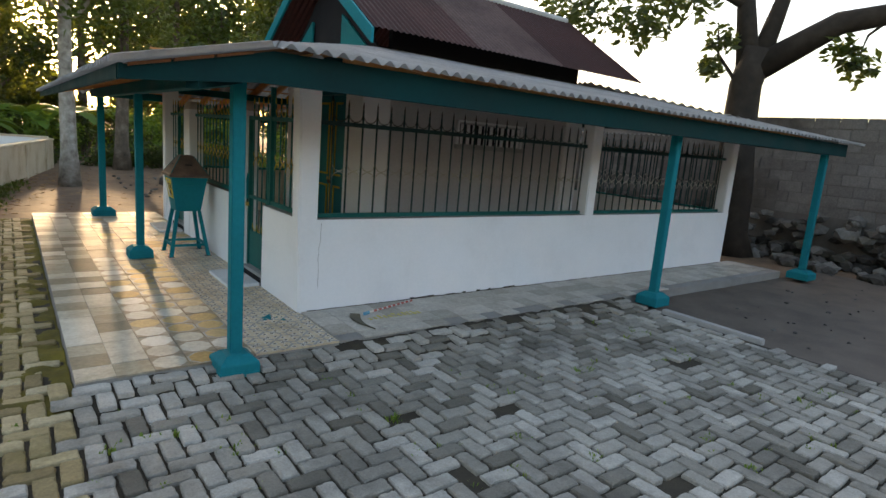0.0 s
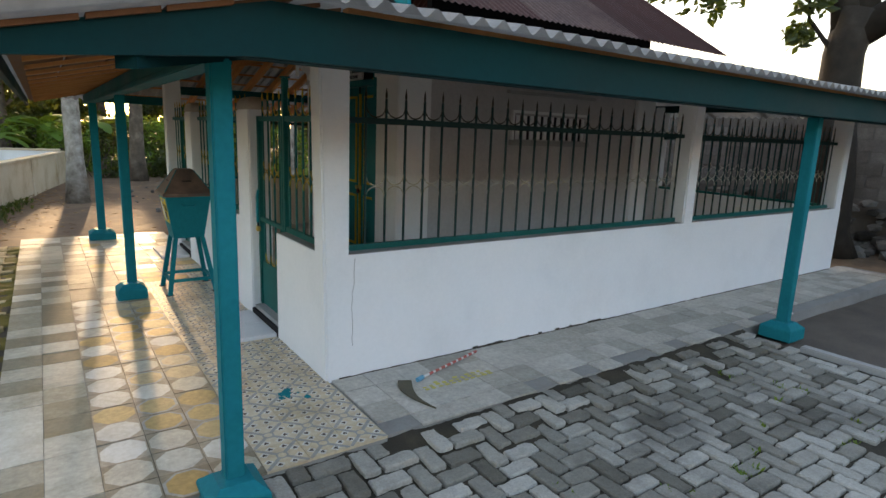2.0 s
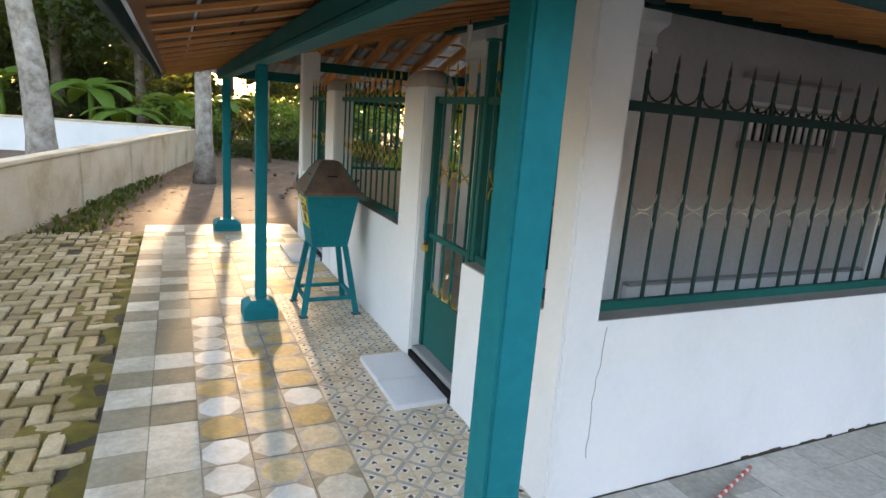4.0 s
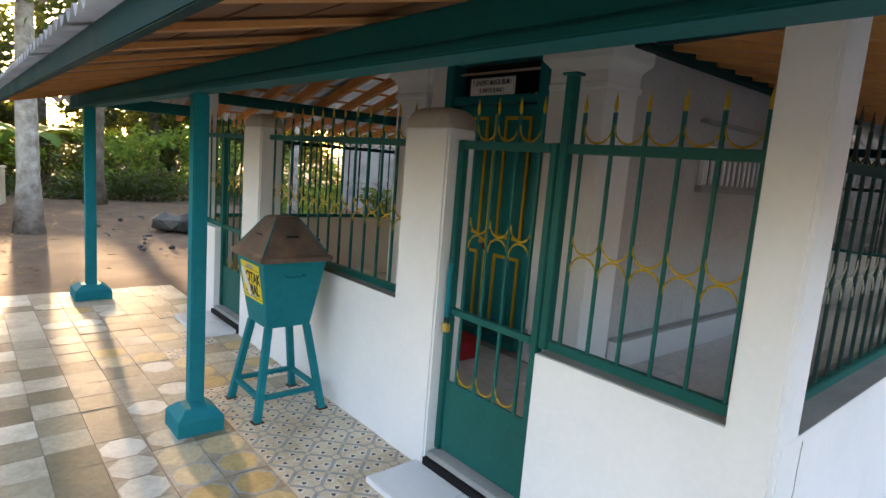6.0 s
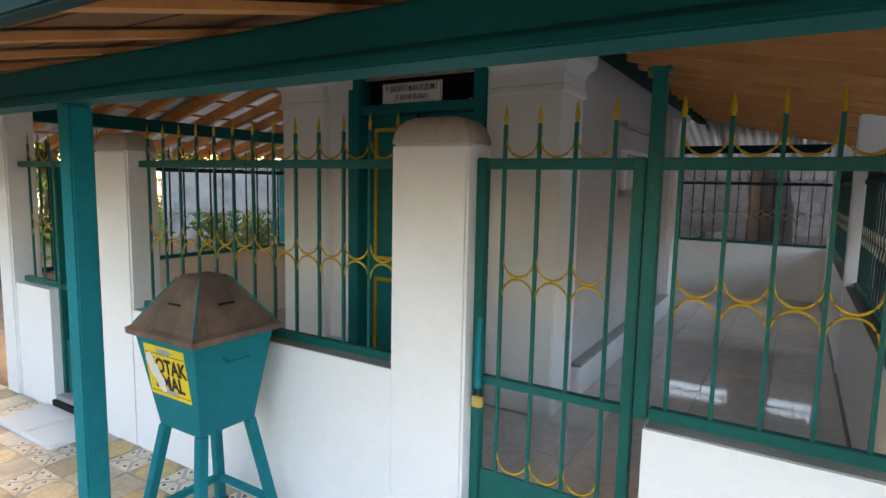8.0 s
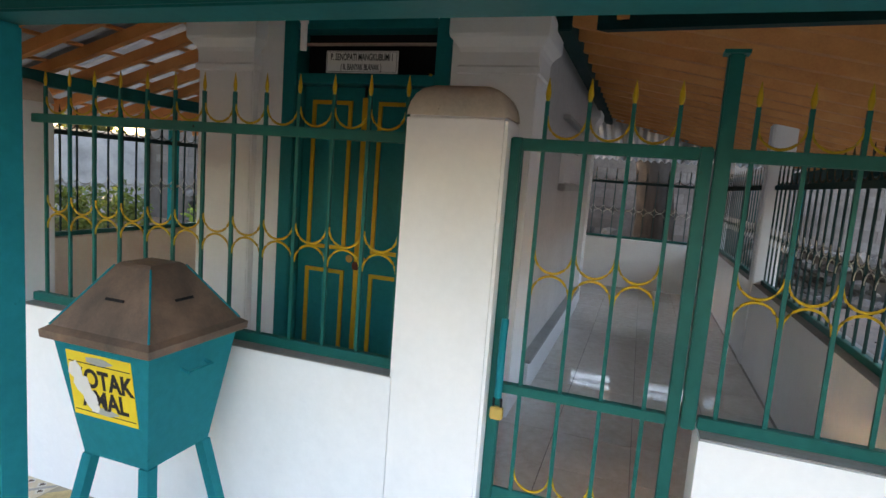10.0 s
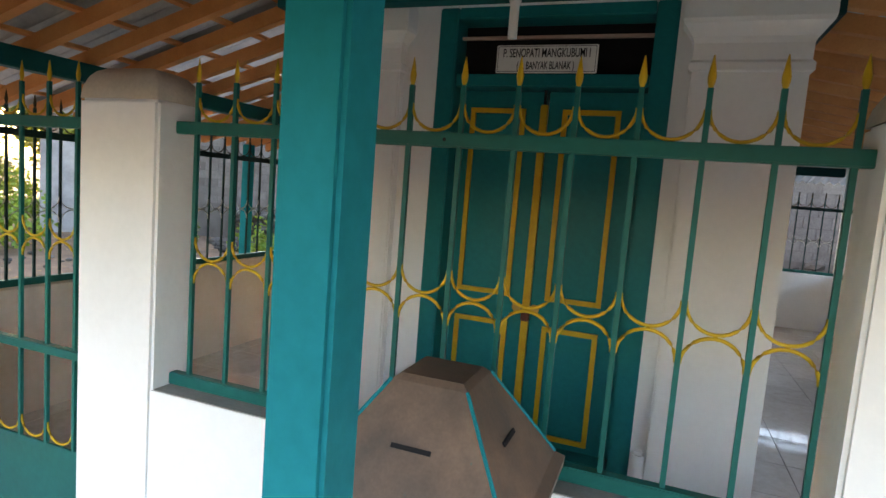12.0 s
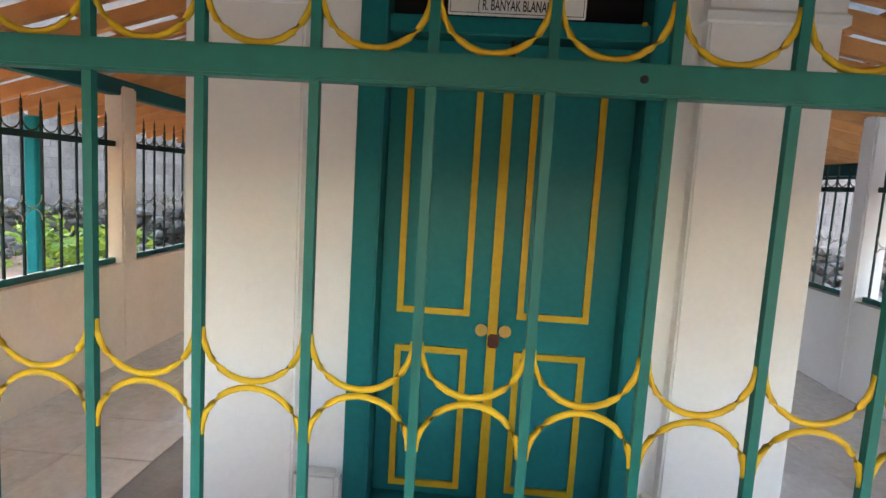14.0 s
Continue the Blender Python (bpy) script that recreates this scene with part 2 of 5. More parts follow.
def capped_pillar(y0, y1):
    p = thing("pillar", "white plastered gate pillar with a rounded weathered cap", "pillar", (FX + 0.08, (y0 + y1) / 2, 0), "gate pillars")
    hw, hd = (y1 - y0) / 2, 0.086
    part("shaft", box(-hd, hd, -hw, hw, -0.12, 1.605, 0.01), WHITE, p)
    bm = bmesh.new()
    prev = None
    for k, z in ((0.998, 1.603), (0.99, 1.618), (0.95, 1.642), (0.86, 1.668), (0.74, 1.685), (0.55, 1.696), (0.3, 1.700)):
        ring = [bm.verts.new((u * hd * k, w * hw * k, z)) for u, w in ((-1, -0.96), (-0.94, -1), (0.94, -1), (1, -0.96), (1, 0.96), (0.94, 1), (-0.94, 1), (-1, 0.96))]
        if prev:
            for i in range(8):
                bm.faces.new((prev[i], prev[(i + 1) % 8], ring[(i + 1) % 8], ring[i]))
        prev = ring
    bm.faces.new(prev)
    part("cap", bm, CAPMAT, p, "greyish weathered rounded cap", smooth=True)
    return p


corner = tall_pillar(1.822, 1.965, 4.232, 4.375, 2.03)
for v in corner.data.vertices:
    if v.co.z > 1 and v.co.x < 1.9:
        v.co.x -= 0.045
tall_pillar(FX - 0.01, FX + 0.17, 9.10, 9.28, 2.03)
tall_pillar(5.28, 5.43, SY - 0.018, SY + 0.16, 2.03)
tall_pillar(BX - 0.16, BX + 0.004, SY - 0.018, SY + 0.15, 2.03)
tall_pillar(4.85, 5.0, LY - 0.125, LY + 0.005, 1.9, CREAM)
tall_pillar(BX - 0.16, BX + 0.004, LY - 0.13, LY + 0.005, 1.9)
tall_pillar(BX - 0.155, BX + 0.004, 6.75, 6.9, 2.0)
capped_pillar(5.70, 6.02)
capped_pillar(7.73, 8.04)

# ---------------------------------------------------------------- chamber
T0 = 0.2
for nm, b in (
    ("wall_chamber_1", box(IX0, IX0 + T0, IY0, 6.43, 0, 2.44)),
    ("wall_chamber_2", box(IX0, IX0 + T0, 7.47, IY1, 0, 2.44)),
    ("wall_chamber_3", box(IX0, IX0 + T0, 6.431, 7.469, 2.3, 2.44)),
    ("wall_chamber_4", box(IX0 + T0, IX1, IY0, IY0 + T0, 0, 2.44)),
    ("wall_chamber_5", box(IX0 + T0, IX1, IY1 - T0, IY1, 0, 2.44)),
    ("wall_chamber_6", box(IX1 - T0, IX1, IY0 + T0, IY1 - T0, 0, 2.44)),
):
    solid(nm, b, WHITE_SHADED if nm == "wall_chamber_4" else WHITE, "white limewashed wall of the small chamber", "wall")


def pilaster(x0, x1, y0, y1, label="white pilaster with moulded capital"):
    bm = bmesh.new()
    bx(bm, x0, x1, y0, y1, 0, 2.11, 0.008)
    prev = None
    for z, o in ((1.985, 0.001), (1.992, 0.014), (2.022, 0.014), (2.034, 0.003), (2.10, 0.004), (2.125, 0.012), (2.15, 0.032), (2.172, 0.052), (2.19, 0.056), (2.285, 0.056), (2.302, 0.05), (2.32, 0.036)):
        ring = [bm.verts.new(p) for p in ((x0 - o, y0 - o, z), (x1 + o, y0 - o, z), (x1 + o, y1 + o, z), (x0 - o, y1 + o, z))]
        if prev:
            for k in range(4):
                bm.faces.new((prev[k], prev[(k + 1) % 4], ring[(k + 1) % 4], ring[k]))
        prev = ring
    bm.faces.new(prev)
    return tagged(new("pilaster", mesh_of("pilaster", bm, WHITE)), label, "pilaster", "chamber pilasters", "structure")


pilaster(IX0 - 0.06, IX0 + 0.3, 5.90, 6.33)
pilaster(IX0 - 0.06, IX0 + 0.3, 7.68, 8.10)
pilaster(IX1 - 0.3, IX1 + 0.05, 5.88, 6.2)

# ---------------------------------------------------------------- posts and beams
def post(x, y, top, base=GROUND, r=0.042, shift=0.0, foot=1.0):
    p = thing("veranda_post", "teal painted square timber post on a small concrete foot", "post", (x, y, base), "veranda posts")
    part("shaft", box(-r, r, -r, r, 0.12, top - base, 0.006), TEAL, p)
    bm = bmesh.new()
    prev = None
    for z, k in ((0.0, 0.145), (0.085, 0.143), (0.095, 0.138), (0.135, 0.08)):
        ring = [bm.verts.new((a * k * foot - shift * 0.3, c * k * foot - shift, z)) for a, c in ((-1, -1), (1, -1), (1, 1), (-1, 1))]
        if prev:
            for i in range(4):
                bm.faces.new((prev[i], prev[(i + 1) % 4], ring[(i + 1) % 4], ring[i]))
        else:
            bm.faces.new(ring[::-1])
        prev = ring
    bm.faces.new(prev)
    part("footing", bm, TEAL, p, "teal painted concrete foot with sloped top")
    return p


post(1.078, 3.465, 1.708, GROUND, 0.038, 0.02, 0.84)
post(5.47, 3.345, 1.708, GROUND, 0.042, 0.0, 0.86)
post(9.1, 3.29, 1.708)
post(1.085, 6.704, 1.685, -0.01, 0.0365, 0.045, 0.78)
post(1.085, 9.65, 1.685, -0.01)
post(5.2, 10.2, 1.708)
post(8.7, 10.2, 1.708)


# Post teal again, less darkened; the veranda beams' shade is in its colour.
BEAM_TEAL = painted("teal_beam_paint", (0.0, 0.095, 0.098), (0.0, 0.075, 0.078), (0.0, 0.115, 0.118), 0.55, (0.003, 0.05, 0.05), 1.0, 0.15, 0.15)


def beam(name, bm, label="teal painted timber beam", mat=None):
    return solid(name, bm, mat or TEAL_SHADED, label, "beam", "structure")


beam("beam_front", box(1.03, 1.12, 3.2, 10.3, 1.716, 1.80, 0.006), mat=BEAM_TEAL)
beam("beam_front_strip", box(1.022, 1.128, 3.46, 10.3, 1.687, 1.714, 0.005), "paler teal batten under the veranda beam", BEAM_TEAL)
beam("beam_veranda_end", box(1.13, 1.95, 9.60, 9.70, 1.70, 1.80, 0.006), mat=BEAM_TEAL)
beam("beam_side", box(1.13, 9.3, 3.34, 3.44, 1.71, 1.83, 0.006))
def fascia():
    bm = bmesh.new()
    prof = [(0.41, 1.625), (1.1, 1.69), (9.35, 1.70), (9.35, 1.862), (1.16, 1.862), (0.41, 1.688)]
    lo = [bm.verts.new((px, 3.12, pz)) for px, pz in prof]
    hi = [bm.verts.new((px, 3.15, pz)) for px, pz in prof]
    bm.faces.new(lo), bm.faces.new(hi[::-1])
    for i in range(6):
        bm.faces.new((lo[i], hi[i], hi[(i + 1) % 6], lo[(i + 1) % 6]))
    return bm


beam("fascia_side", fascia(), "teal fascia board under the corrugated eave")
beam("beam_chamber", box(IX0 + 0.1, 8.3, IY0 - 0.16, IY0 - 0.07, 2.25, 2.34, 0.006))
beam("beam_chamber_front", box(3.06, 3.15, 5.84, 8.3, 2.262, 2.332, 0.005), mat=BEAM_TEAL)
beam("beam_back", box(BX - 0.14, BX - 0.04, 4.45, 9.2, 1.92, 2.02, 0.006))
beam("beam_wall_far", box(2.0, 8.5, LY - 0.11, LY - 0.02, 1.84, 1.94, 0.006), mat=BEAM_TEAL)

# ---------------------------------------------------------------- lean-to roof
WAVE, AMP = 0.10, 0.017


def sheet_roof(name, fn, along, u0, u1, lo, hi, label, mat=ASBESTOS):
    """Corrugated sheets: waves step along one axis from u0 to u1; at each step the sheet spans lo(u) to hi(u) on the other."""
    top = thing(name, label, "roof", kind="structure")
    sheet_w = 0.8
    u = u0
    k = 0
    while u < u1 - 0.01:
        ue = min(u + sheet_w + 0.05, u1)
        n = max(2, int((ue - u) / WAVE * 8))
        bm = bmesh.new()
        rows = []
        lift = 0.004 * (k % 2)
        for i in range(n + 1):
            uu = u + (ue - u) * i / n
            a, b = lo(uu), hi(uu)
            w = AMP * math.cos(2 * math.pi * uu / WAVE) + AMP + lift
            col = []
            for f in (0, 0.5, 1):
                v = a + (b - a) * f
                p = (uu, v, fn(v) + w) if along == "x" else (v, uu, fn(v) + w)
                col.append(bm.verts.new(p))
            rows.append(col)
        for q, w2 in zip(rows, rows[1:]):
            for f in range(2):
                bm.faces.new((q[f], w2[f], w2[f + 1], q[f + 1]))
        bmesh.ops.solidify(bm, geom=bm.faces, thickness=0.006)
        part("sheet", bm, mat, top)
        u += sheet_w
        k += 1
    return top


def hip_x(y):
    return 0.45 + (side_z(y) - 1.71) / 0.24


def hip_y(x):
    return 3.08 + (front_z(x) - 1.88) / 0.19


sheet_roof("roof_side", side_z, "x", 1.14, 9.6, lambda u: 2.99, lambda u: min(max(hip_y(u), 3.02), 5.92, 3.04 + (9.65 - u) * 1.8), "weathered grey corrugated cement sheet lean-to roof")
sheet_roof("roof_front", front_z, "y", 2.99, 10.45, lambda u: 0.37, lambda u: min(max(0.5, hip_x(u)), 3.29, 0.5 + (10.5 - u) * 1.3), "weathered grey corrugated cement sheet veranda roof")
sheet_roof("roof_far", far_z, "x", 0.8, 9.25, lambda u: 10.45, lambda u: max(8.11, 10.44 - (u - 0.8) * 0.95), "weathered grey corrugated cement sheet roof")
sheet_roof("roof_back", back_z, "y", 3.2, 10.3, lambda u: 9.3, lambda u: max(6.96, 9.28 - (u - 3.1) * 0.85, 9.28 - (10.4 - u) * 1.1), "weathered grey corrugated cement sheet roof")

# ---------------------------------------------------------------- red roof
def red_roof():
    top = thing("roof_chamber", "rust-red corrugated zinc gable roof with teal barge boards", "roof", kind="structure")
    yr, zr, ye, ze = 7.02, 3.60, 5.42, 2.56
    for sgn, nm in ((1, "near_slope"), (-1, "far_slope")):
        x = 3.05
        while x < 7.6:
            bm = bmesh.new()
            rows = []
            xe = min(x + 0.75, 7.68)
            n = 60
            for i in range(n + 1):
                u = x + (xe - x) * i / n
                w = 0.009 * math.cos(2 * math.pi * u / 0.076)
                rows.append([bm.verts.new((u, yr - sgn * (yr - ye) * f, zr - (zr - ze) * f + w)) for f in (0, 0.5, 1)])
            for q, w2 in zip(rows, rows[1:]):
                for f in range(2):
                    bm.faces.new((q[f], w2[f], w2[f + 1], q[f + 1]))
            bmesh.ops.solidify(bm, geom=bm.faces, thickness=0.003)
            part("sheet", bm, RUST_SHEET, top)
            x += 0.72
        bm = bmesh.new()
        vs = [(3.0, yr, zr + 0.03), (3.0, yr - sgn * 1.64, ze - 0.02), (3.0, yr - sgn * 1.64, ze - 0.17), (3.0, yr, zr - 0.13)]
        a = [bm.verts.new(v) for v in vs]
        b = [bm.verts.new((x + 0.03, y, z)) for x, y, z in vs]
        bm.faces.new(a), bm.faces.new(b[::-1])
        for i in range(4):
            bm.faces.new((a[i], b[i], b[(i + 1) % 4], a[(i + 1) % 4]))
        part("barge_board", bm, TEAL, top, "teal painted barge board")
    # Flat black triangle in place of the shaded hollow of the gable.
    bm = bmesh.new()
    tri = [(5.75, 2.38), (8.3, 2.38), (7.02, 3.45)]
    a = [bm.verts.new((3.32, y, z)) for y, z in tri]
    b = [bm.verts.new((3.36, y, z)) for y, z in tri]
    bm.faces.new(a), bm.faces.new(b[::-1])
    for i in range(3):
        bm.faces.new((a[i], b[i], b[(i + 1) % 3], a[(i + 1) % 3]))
    part("gable_panel", bm, DARK, top, "black panel painting the shade inside the open gable")
    for y0, y1, z1 in ((5.9, 6.6, 2.86), (7.44, 8.14, 2.86)):
        bm = bmesh.new()
        inner = y1 if y0 < 7 else y0
        outer = y0 if y0 < 7 else y1
        tri = [(outer, 2.40), (inner, 2.40), (inner, z1)]
        a = [bm.verts.new((3.27, y, z)) for y, z in tri]
        b = [bm.verts.new((3.3, y, z)) for y, z in tri]
        bm.faces.new(a), bm.faces.new(b[::-1])
        for i in range(3):
            bm.faces.new((a[i], b[i], b[(i + 1) % 3], a[(i + 1) % 3]))
        part("gable_board", bm, TEAL_DOOR, top, "teal painted board in the gable corner")
    part("ridge_cap", tube(bmesh.new(), [(3.02, yr, zr + 0.01), (7.62, yr, zr + 0.01)], 0.05, 8), ASBESTOS, top, "pale metal ridge cap")


red_roof()

# ---------------------------------------------------------------- railings
STEP = 0.137


def arc_mesh(name, r, up, mat, th=0.0044, seg=14):
    bm = bmesh.new()
    pts = []
    for i in range(seg + 1):
        a = math.pi * i / seg
        pts.append((r * math.cos(a), 0, (r if up else -r) * math.sin(a)))
    tube(bm, pts, th, 5)
    return mesh_of(name, bm, mat, True)


ARC_U = {m: arc_mesh("arc", STEP / 2 - 0.004, False, m) for m in (YELLOW, BROWN_IRON)}
ARC_N = {m: arc_mesh("arc", STEP / 2 - 0.004, True, m) for m in (YELLOW, BROWN_IRON)}
ARC_U[FADED] = arc_mesh("arc", STEP / 2 - 0.004, False, FADED, 0.0036)
ARC_N[FADED] = arc_mesh("arc", STEP / 2 - 0.004, True, FADED, 0.0036)


def tip_mesh(mat):
    bm = bmesh.new()
    prev = None
    for z, r in ((0, 0.0052), (0.006, 0.0046), (0.016, 0.0076), (0.028, 0.0088), (0.05, 0.0052), (0.072, 0.0012)):
        ring = [bm.verts.new((r * math.cos(a), r * math.sin(a) * 0.7, z)) for a in (math.pi / 3 * i for i in range(6))]
        if prev:
            for i in range(6):
                bm.faces.new((prev[i], prev[(i + 1) % 6], ring[(i + 1) % 6], ring[i]))
        else:
            bm.faces.new(ring[::-1])
        prev = ring
    bm.faces.new(prev)
    return mesh_of("spear_tip", bm, mat, True)


TIP = {m: tip_mesh(m) for m in (YELLOW, BROWN_IRON)}
BAR_MESHES = {}


def bar_mesh(z0, z1, mat):
    key = (round(z0, 3), round(z1, 3), mat.name)
    if key not in BAR_MESHES:
        BAR_MESHES[key] = mesh_of("bar", bx(bmesh.new(), -0.0058, 0.0058, -0.0058, 0.0058, z0, z1), mat)
    return BAR_MESHES[key]


RAIL_Z, MOTIF_Z = 1.535, 1.15


def bars(parent, a, b, z0, motif=True, n=None, low=None, iron=TEAL_IRON, trim=YELLOW):
    """Bars with spear tips and yellow arcs between local x = a and b."""
    n = n or max(2, round((b - a) / STEP))
    s = (b - a) / n
    k = s / STEP
    for i in range(n):
        x = a + s * (i + 0.5)
        bar = part("bar", bar_mesh(z0, 1.665, iron), iron, parent, at=(x, 0, 0))
        part("spear_tip", TIP[trim], trim, bar, "yellow spear tip" if trim == YELLOW else "", at=(0, 0, 1.66))
        if i < n - 1:
            sc = Matrix.Diagonal((k, 1, 1, 1))
            part("arc", ARC_U[trim], trim, parent, "yellow scroll" if trim == YELLOW else "", at=Matrix.Translation((x + s / 2, 0, RAIL_Z + 0.018 + STEP / 2)) @ sc)
            if low:
                part("arc", ARC_U[trim], trim, parent, "yellow scroll" if trim == YELLOW else "", at=Matrix.Translation((x + s / 2, 0, low + STEP / 2)) @ sc)
            if motif:
                mid = YELLOW if trim == YELLOW else FADED
                part("arc", ARC_U[mid], mid, parent, "yellow scroll" if trim == YELLOW else "faded pale scroll", at=Matrix.Translation((x + s / 2, 0, MOTIF_Z + STEP / 2)) @ sc)
                part("arc", ARC_N[mid], mid, parent, "yellow scroll" if trim == YELLOW else "faded pale scroll", at=Matrix.Translation((x + s / 2, 0, MOTIF_Z - STEP / 2)) @ sc)


def railing(x, y, turn, length, n=None, first=None, step=0.1355, iron=TEAL_IRON, trim=YELLOW):
    r = thing("railing", "teal iron railing with yellow spear tips and scrolls" if trim == YELLOW else "iron railing coloured dark for eave shade, with spear tips and scrolls", "railing", pose(x, y, 0, 0, 0, turn), "railings on low walls")
    part("top_rail", box(-0.01, length + 0.01, -0.014, 0.014, RAIL_Z - 0.018, RAIL_Z + 0.018, 0.003), iron, r)
    part("bottom_rail", box(0, length, -0.016, 0.016, SILL + 0.004, SILL + 0.04, 0.003), TEAL_IRON, r)
    if first is None:
        first = 0.05
    n = n or int((length - first - 0.015) / step) + 1
    bars(r, first - step / 2, first - step / 2 + n * step, SILL + 0.04, True, n, None, iron, trim)
    return r


RX = FX + 0.075
front_rail = railing(RX, 6.02, 90, 1.71, 13, 0.03, 0.1345)
hole = bmesh.new()
bmesh.ops.create_cone(hole, segments=10, radius1=0.0045, radius2=0.0045, depth=0.002, cap_ends=True, matrix=pose(0.872, 0.0145, RAIL_Z, 90, 0, 0))
part("bolt_hole", hole, DARK, front_rail, "dark rusty bolt hole")
railing(RX, 8.66, 90, 0.44)
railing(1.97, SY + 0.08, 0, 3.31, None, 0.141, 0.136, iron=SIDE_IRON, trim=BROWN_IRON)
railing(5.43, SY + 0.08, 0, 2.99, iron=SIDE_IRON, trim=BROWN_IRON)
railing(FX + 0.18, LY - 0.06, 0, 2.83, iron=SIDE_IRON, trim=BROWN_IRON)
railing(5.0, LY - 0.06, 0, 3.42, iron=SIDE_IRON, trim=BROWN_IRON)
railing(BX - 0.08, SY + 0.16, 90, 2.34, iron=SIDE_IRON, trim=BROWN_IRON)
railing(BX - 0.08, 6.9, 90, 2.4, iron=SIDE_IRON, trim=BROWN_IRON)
# panel beside the gate
railing(RX, 4.40, 90, 0.69, 6, 0.02, 0.125)


def gate(y0, y1):
    g = thing("gate", "closed teal iron gate with solid lower panel and yellow scrolls", "gate", pose(RX, y0, 0, 0, 0, 90), "gates")
    w = y1 - y0
    part("gate_frame", box(0.0, 0.035, -0.02, 0.02, 0.09, RAIL_Z + 0.02, 0.004), TEAL_IRON, g)
    part("gate_frame", box(w - 0.035, w, -0.02, 0.02, 0.09, RAIL_Z + 0.02, 0.004), TEAL_IRON, g)
    part("top_rail", box(0.035, w - 0.035, -0.016, 0.016, RAIL_Z - 0.018, RAIL_Z + 0.018, 0.003), TEAL_IRON, g)
    part("middle_rail", box(0.035, w - 0.035, -0.016, 0.016, 0.76, 0.79, 0.003), TEAL_IRON, g)
    part("lower_panel", box(0.035, w - 0.035, -0.006, 0.006, 0.095, 0.44, 0.002), TEAL_IRON, g, "solid teal sheet panel")
    bars(g, 0.035, w - 0.035, 0.44, True, 4, 0.445)
    return g


gate(5.14, 5.70)
gate(8.05, 8.65)
gp = thing("gate_post", "tall teal iron post between gate and railing", "post", (RX, 5.115, 0))
part("shaft", box(-0.02, 0.02, -0.02, 0.02, SILL, 1.80, 0.004), TEAL_IRON, gp)
part("top_plate", box(-0.025, 0.025, -0.032, 0.032, 1.80, 1.81), TEAL_IRON, gp)


# ---------------------------------------------------------------- timber under the roofs
def slab_along(p0, p1, w, h, side):
    """A timber from p0 to p1, w wide along side, hanging h below the line."""
    p0, p1, s = Vector(p0), Vector(p1), Vector(side).normalized() * (w / 2)
    bm = bmesh.new()
    d = Vector((0, 0, -h))
    a = [bm.verts.new(q) for q in (p0 - s, p0 + s, p0 + s + d, p0 - s + d)]
    c = [bm.verts.new(q) for q in (p1 - s, p1 + s, p1 + s + d, p1 - s + d)]
    bm.faces.new(a[::-1]), bm.faces.new(c)
    for i in range(4):
        bm.faces.new((a[i], a[(i + 1) % 4], c[(i + 1) % 4], c[i]))
    return bm


frame_side = thing("ceiling_timber_side", "orange-brown rafters and battens under the lean-to roof", "rafters", kind="structure")
x = 2.2
while x < 8.5:
    y1 = min(hip_y(x) - 0.05, 5.86)
    if y1 > 3.7:
        part("rafter", slab_along((x, 3.2, side_z(3.2) - 0.022), (x, y1, side_z(y1) - 0.022), 0.05, 0.085, (1, 0, 0)), WOOD, frame_side)
    x += 0.31
for y in (3.5, 3.85, 4.2, 4.55, 4.9, 5.25, 5.6):
    x0 = hip_x(y) + 0.1
    part("batten", slab_along((x0, y, side_z(y) - 0.003), (8.5, y, side_z(y) - 0.003), 0.05, 0.02, (0, 1, 0)), WOOD, frame_side)
frame_far = thing("ceiling_timber_far", "orange-brown rafters and battens under the lean-to roof", "rafters", kind="structure")
x = 2.0
while x < 8.5:
    part("rafter", slab_along((x, 10.3, far_z(10.3) - 0.022), (x, 8.15, far_z(8.15) - 0.022), 0.05, 0.08, (1, 0, 0)), WOOD, frame_far)
    x += 0.30
for y in (8.35, 8.7, 9.05, 9.4, 9.75, 10.1):
    part("batten", slab_along((1.5, y, far_z(y) - 0.003), (8.5, y, far_z(y) - 0.003), 0.05, 0.02, (0, 1, 0)), WOOD, frame_far)
frame_front = thing("ceiling_timber_front", "brown boarded ceiling with pale rafters over the veranda", "rafters", kind="structure")
y = 3.5
while y < 10.3:
    x1 = min(hip_x(y) - 0.1, 3.2)
    if x1 > 1.2:
        part("rafter", slab_along((0.5, y, front_z(0.5) - 0.03), (x1, y, front_z(x1) - 0.03), 0.05, 0.016, (0, 1, 0)), WOOD, frame_front)
    y += 0.42
xb = 0.55
while xb < 3.2:
    y0 = max(3.1, 3.08 + (front_z(xb) - 1.88) / 0.19 + 0.08) if xb > 1.0 else 3.1
    part("ceiling_board", slab_along((xb, y0, front_z(xb) - 0.006), (xb, 10.3, front_z(xb) - 0.006), 0.19, 0.016, (1, 0, 0.24)), PLANK, frame_front)
    xb += 0.2
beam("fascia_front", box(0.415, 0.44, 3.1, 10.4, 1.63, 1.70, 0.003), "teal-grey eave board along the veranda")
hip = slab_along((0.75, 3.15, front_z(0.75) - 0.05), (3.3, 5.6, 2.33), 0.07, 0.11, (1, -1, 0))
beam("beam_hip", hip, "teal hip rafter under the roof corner")

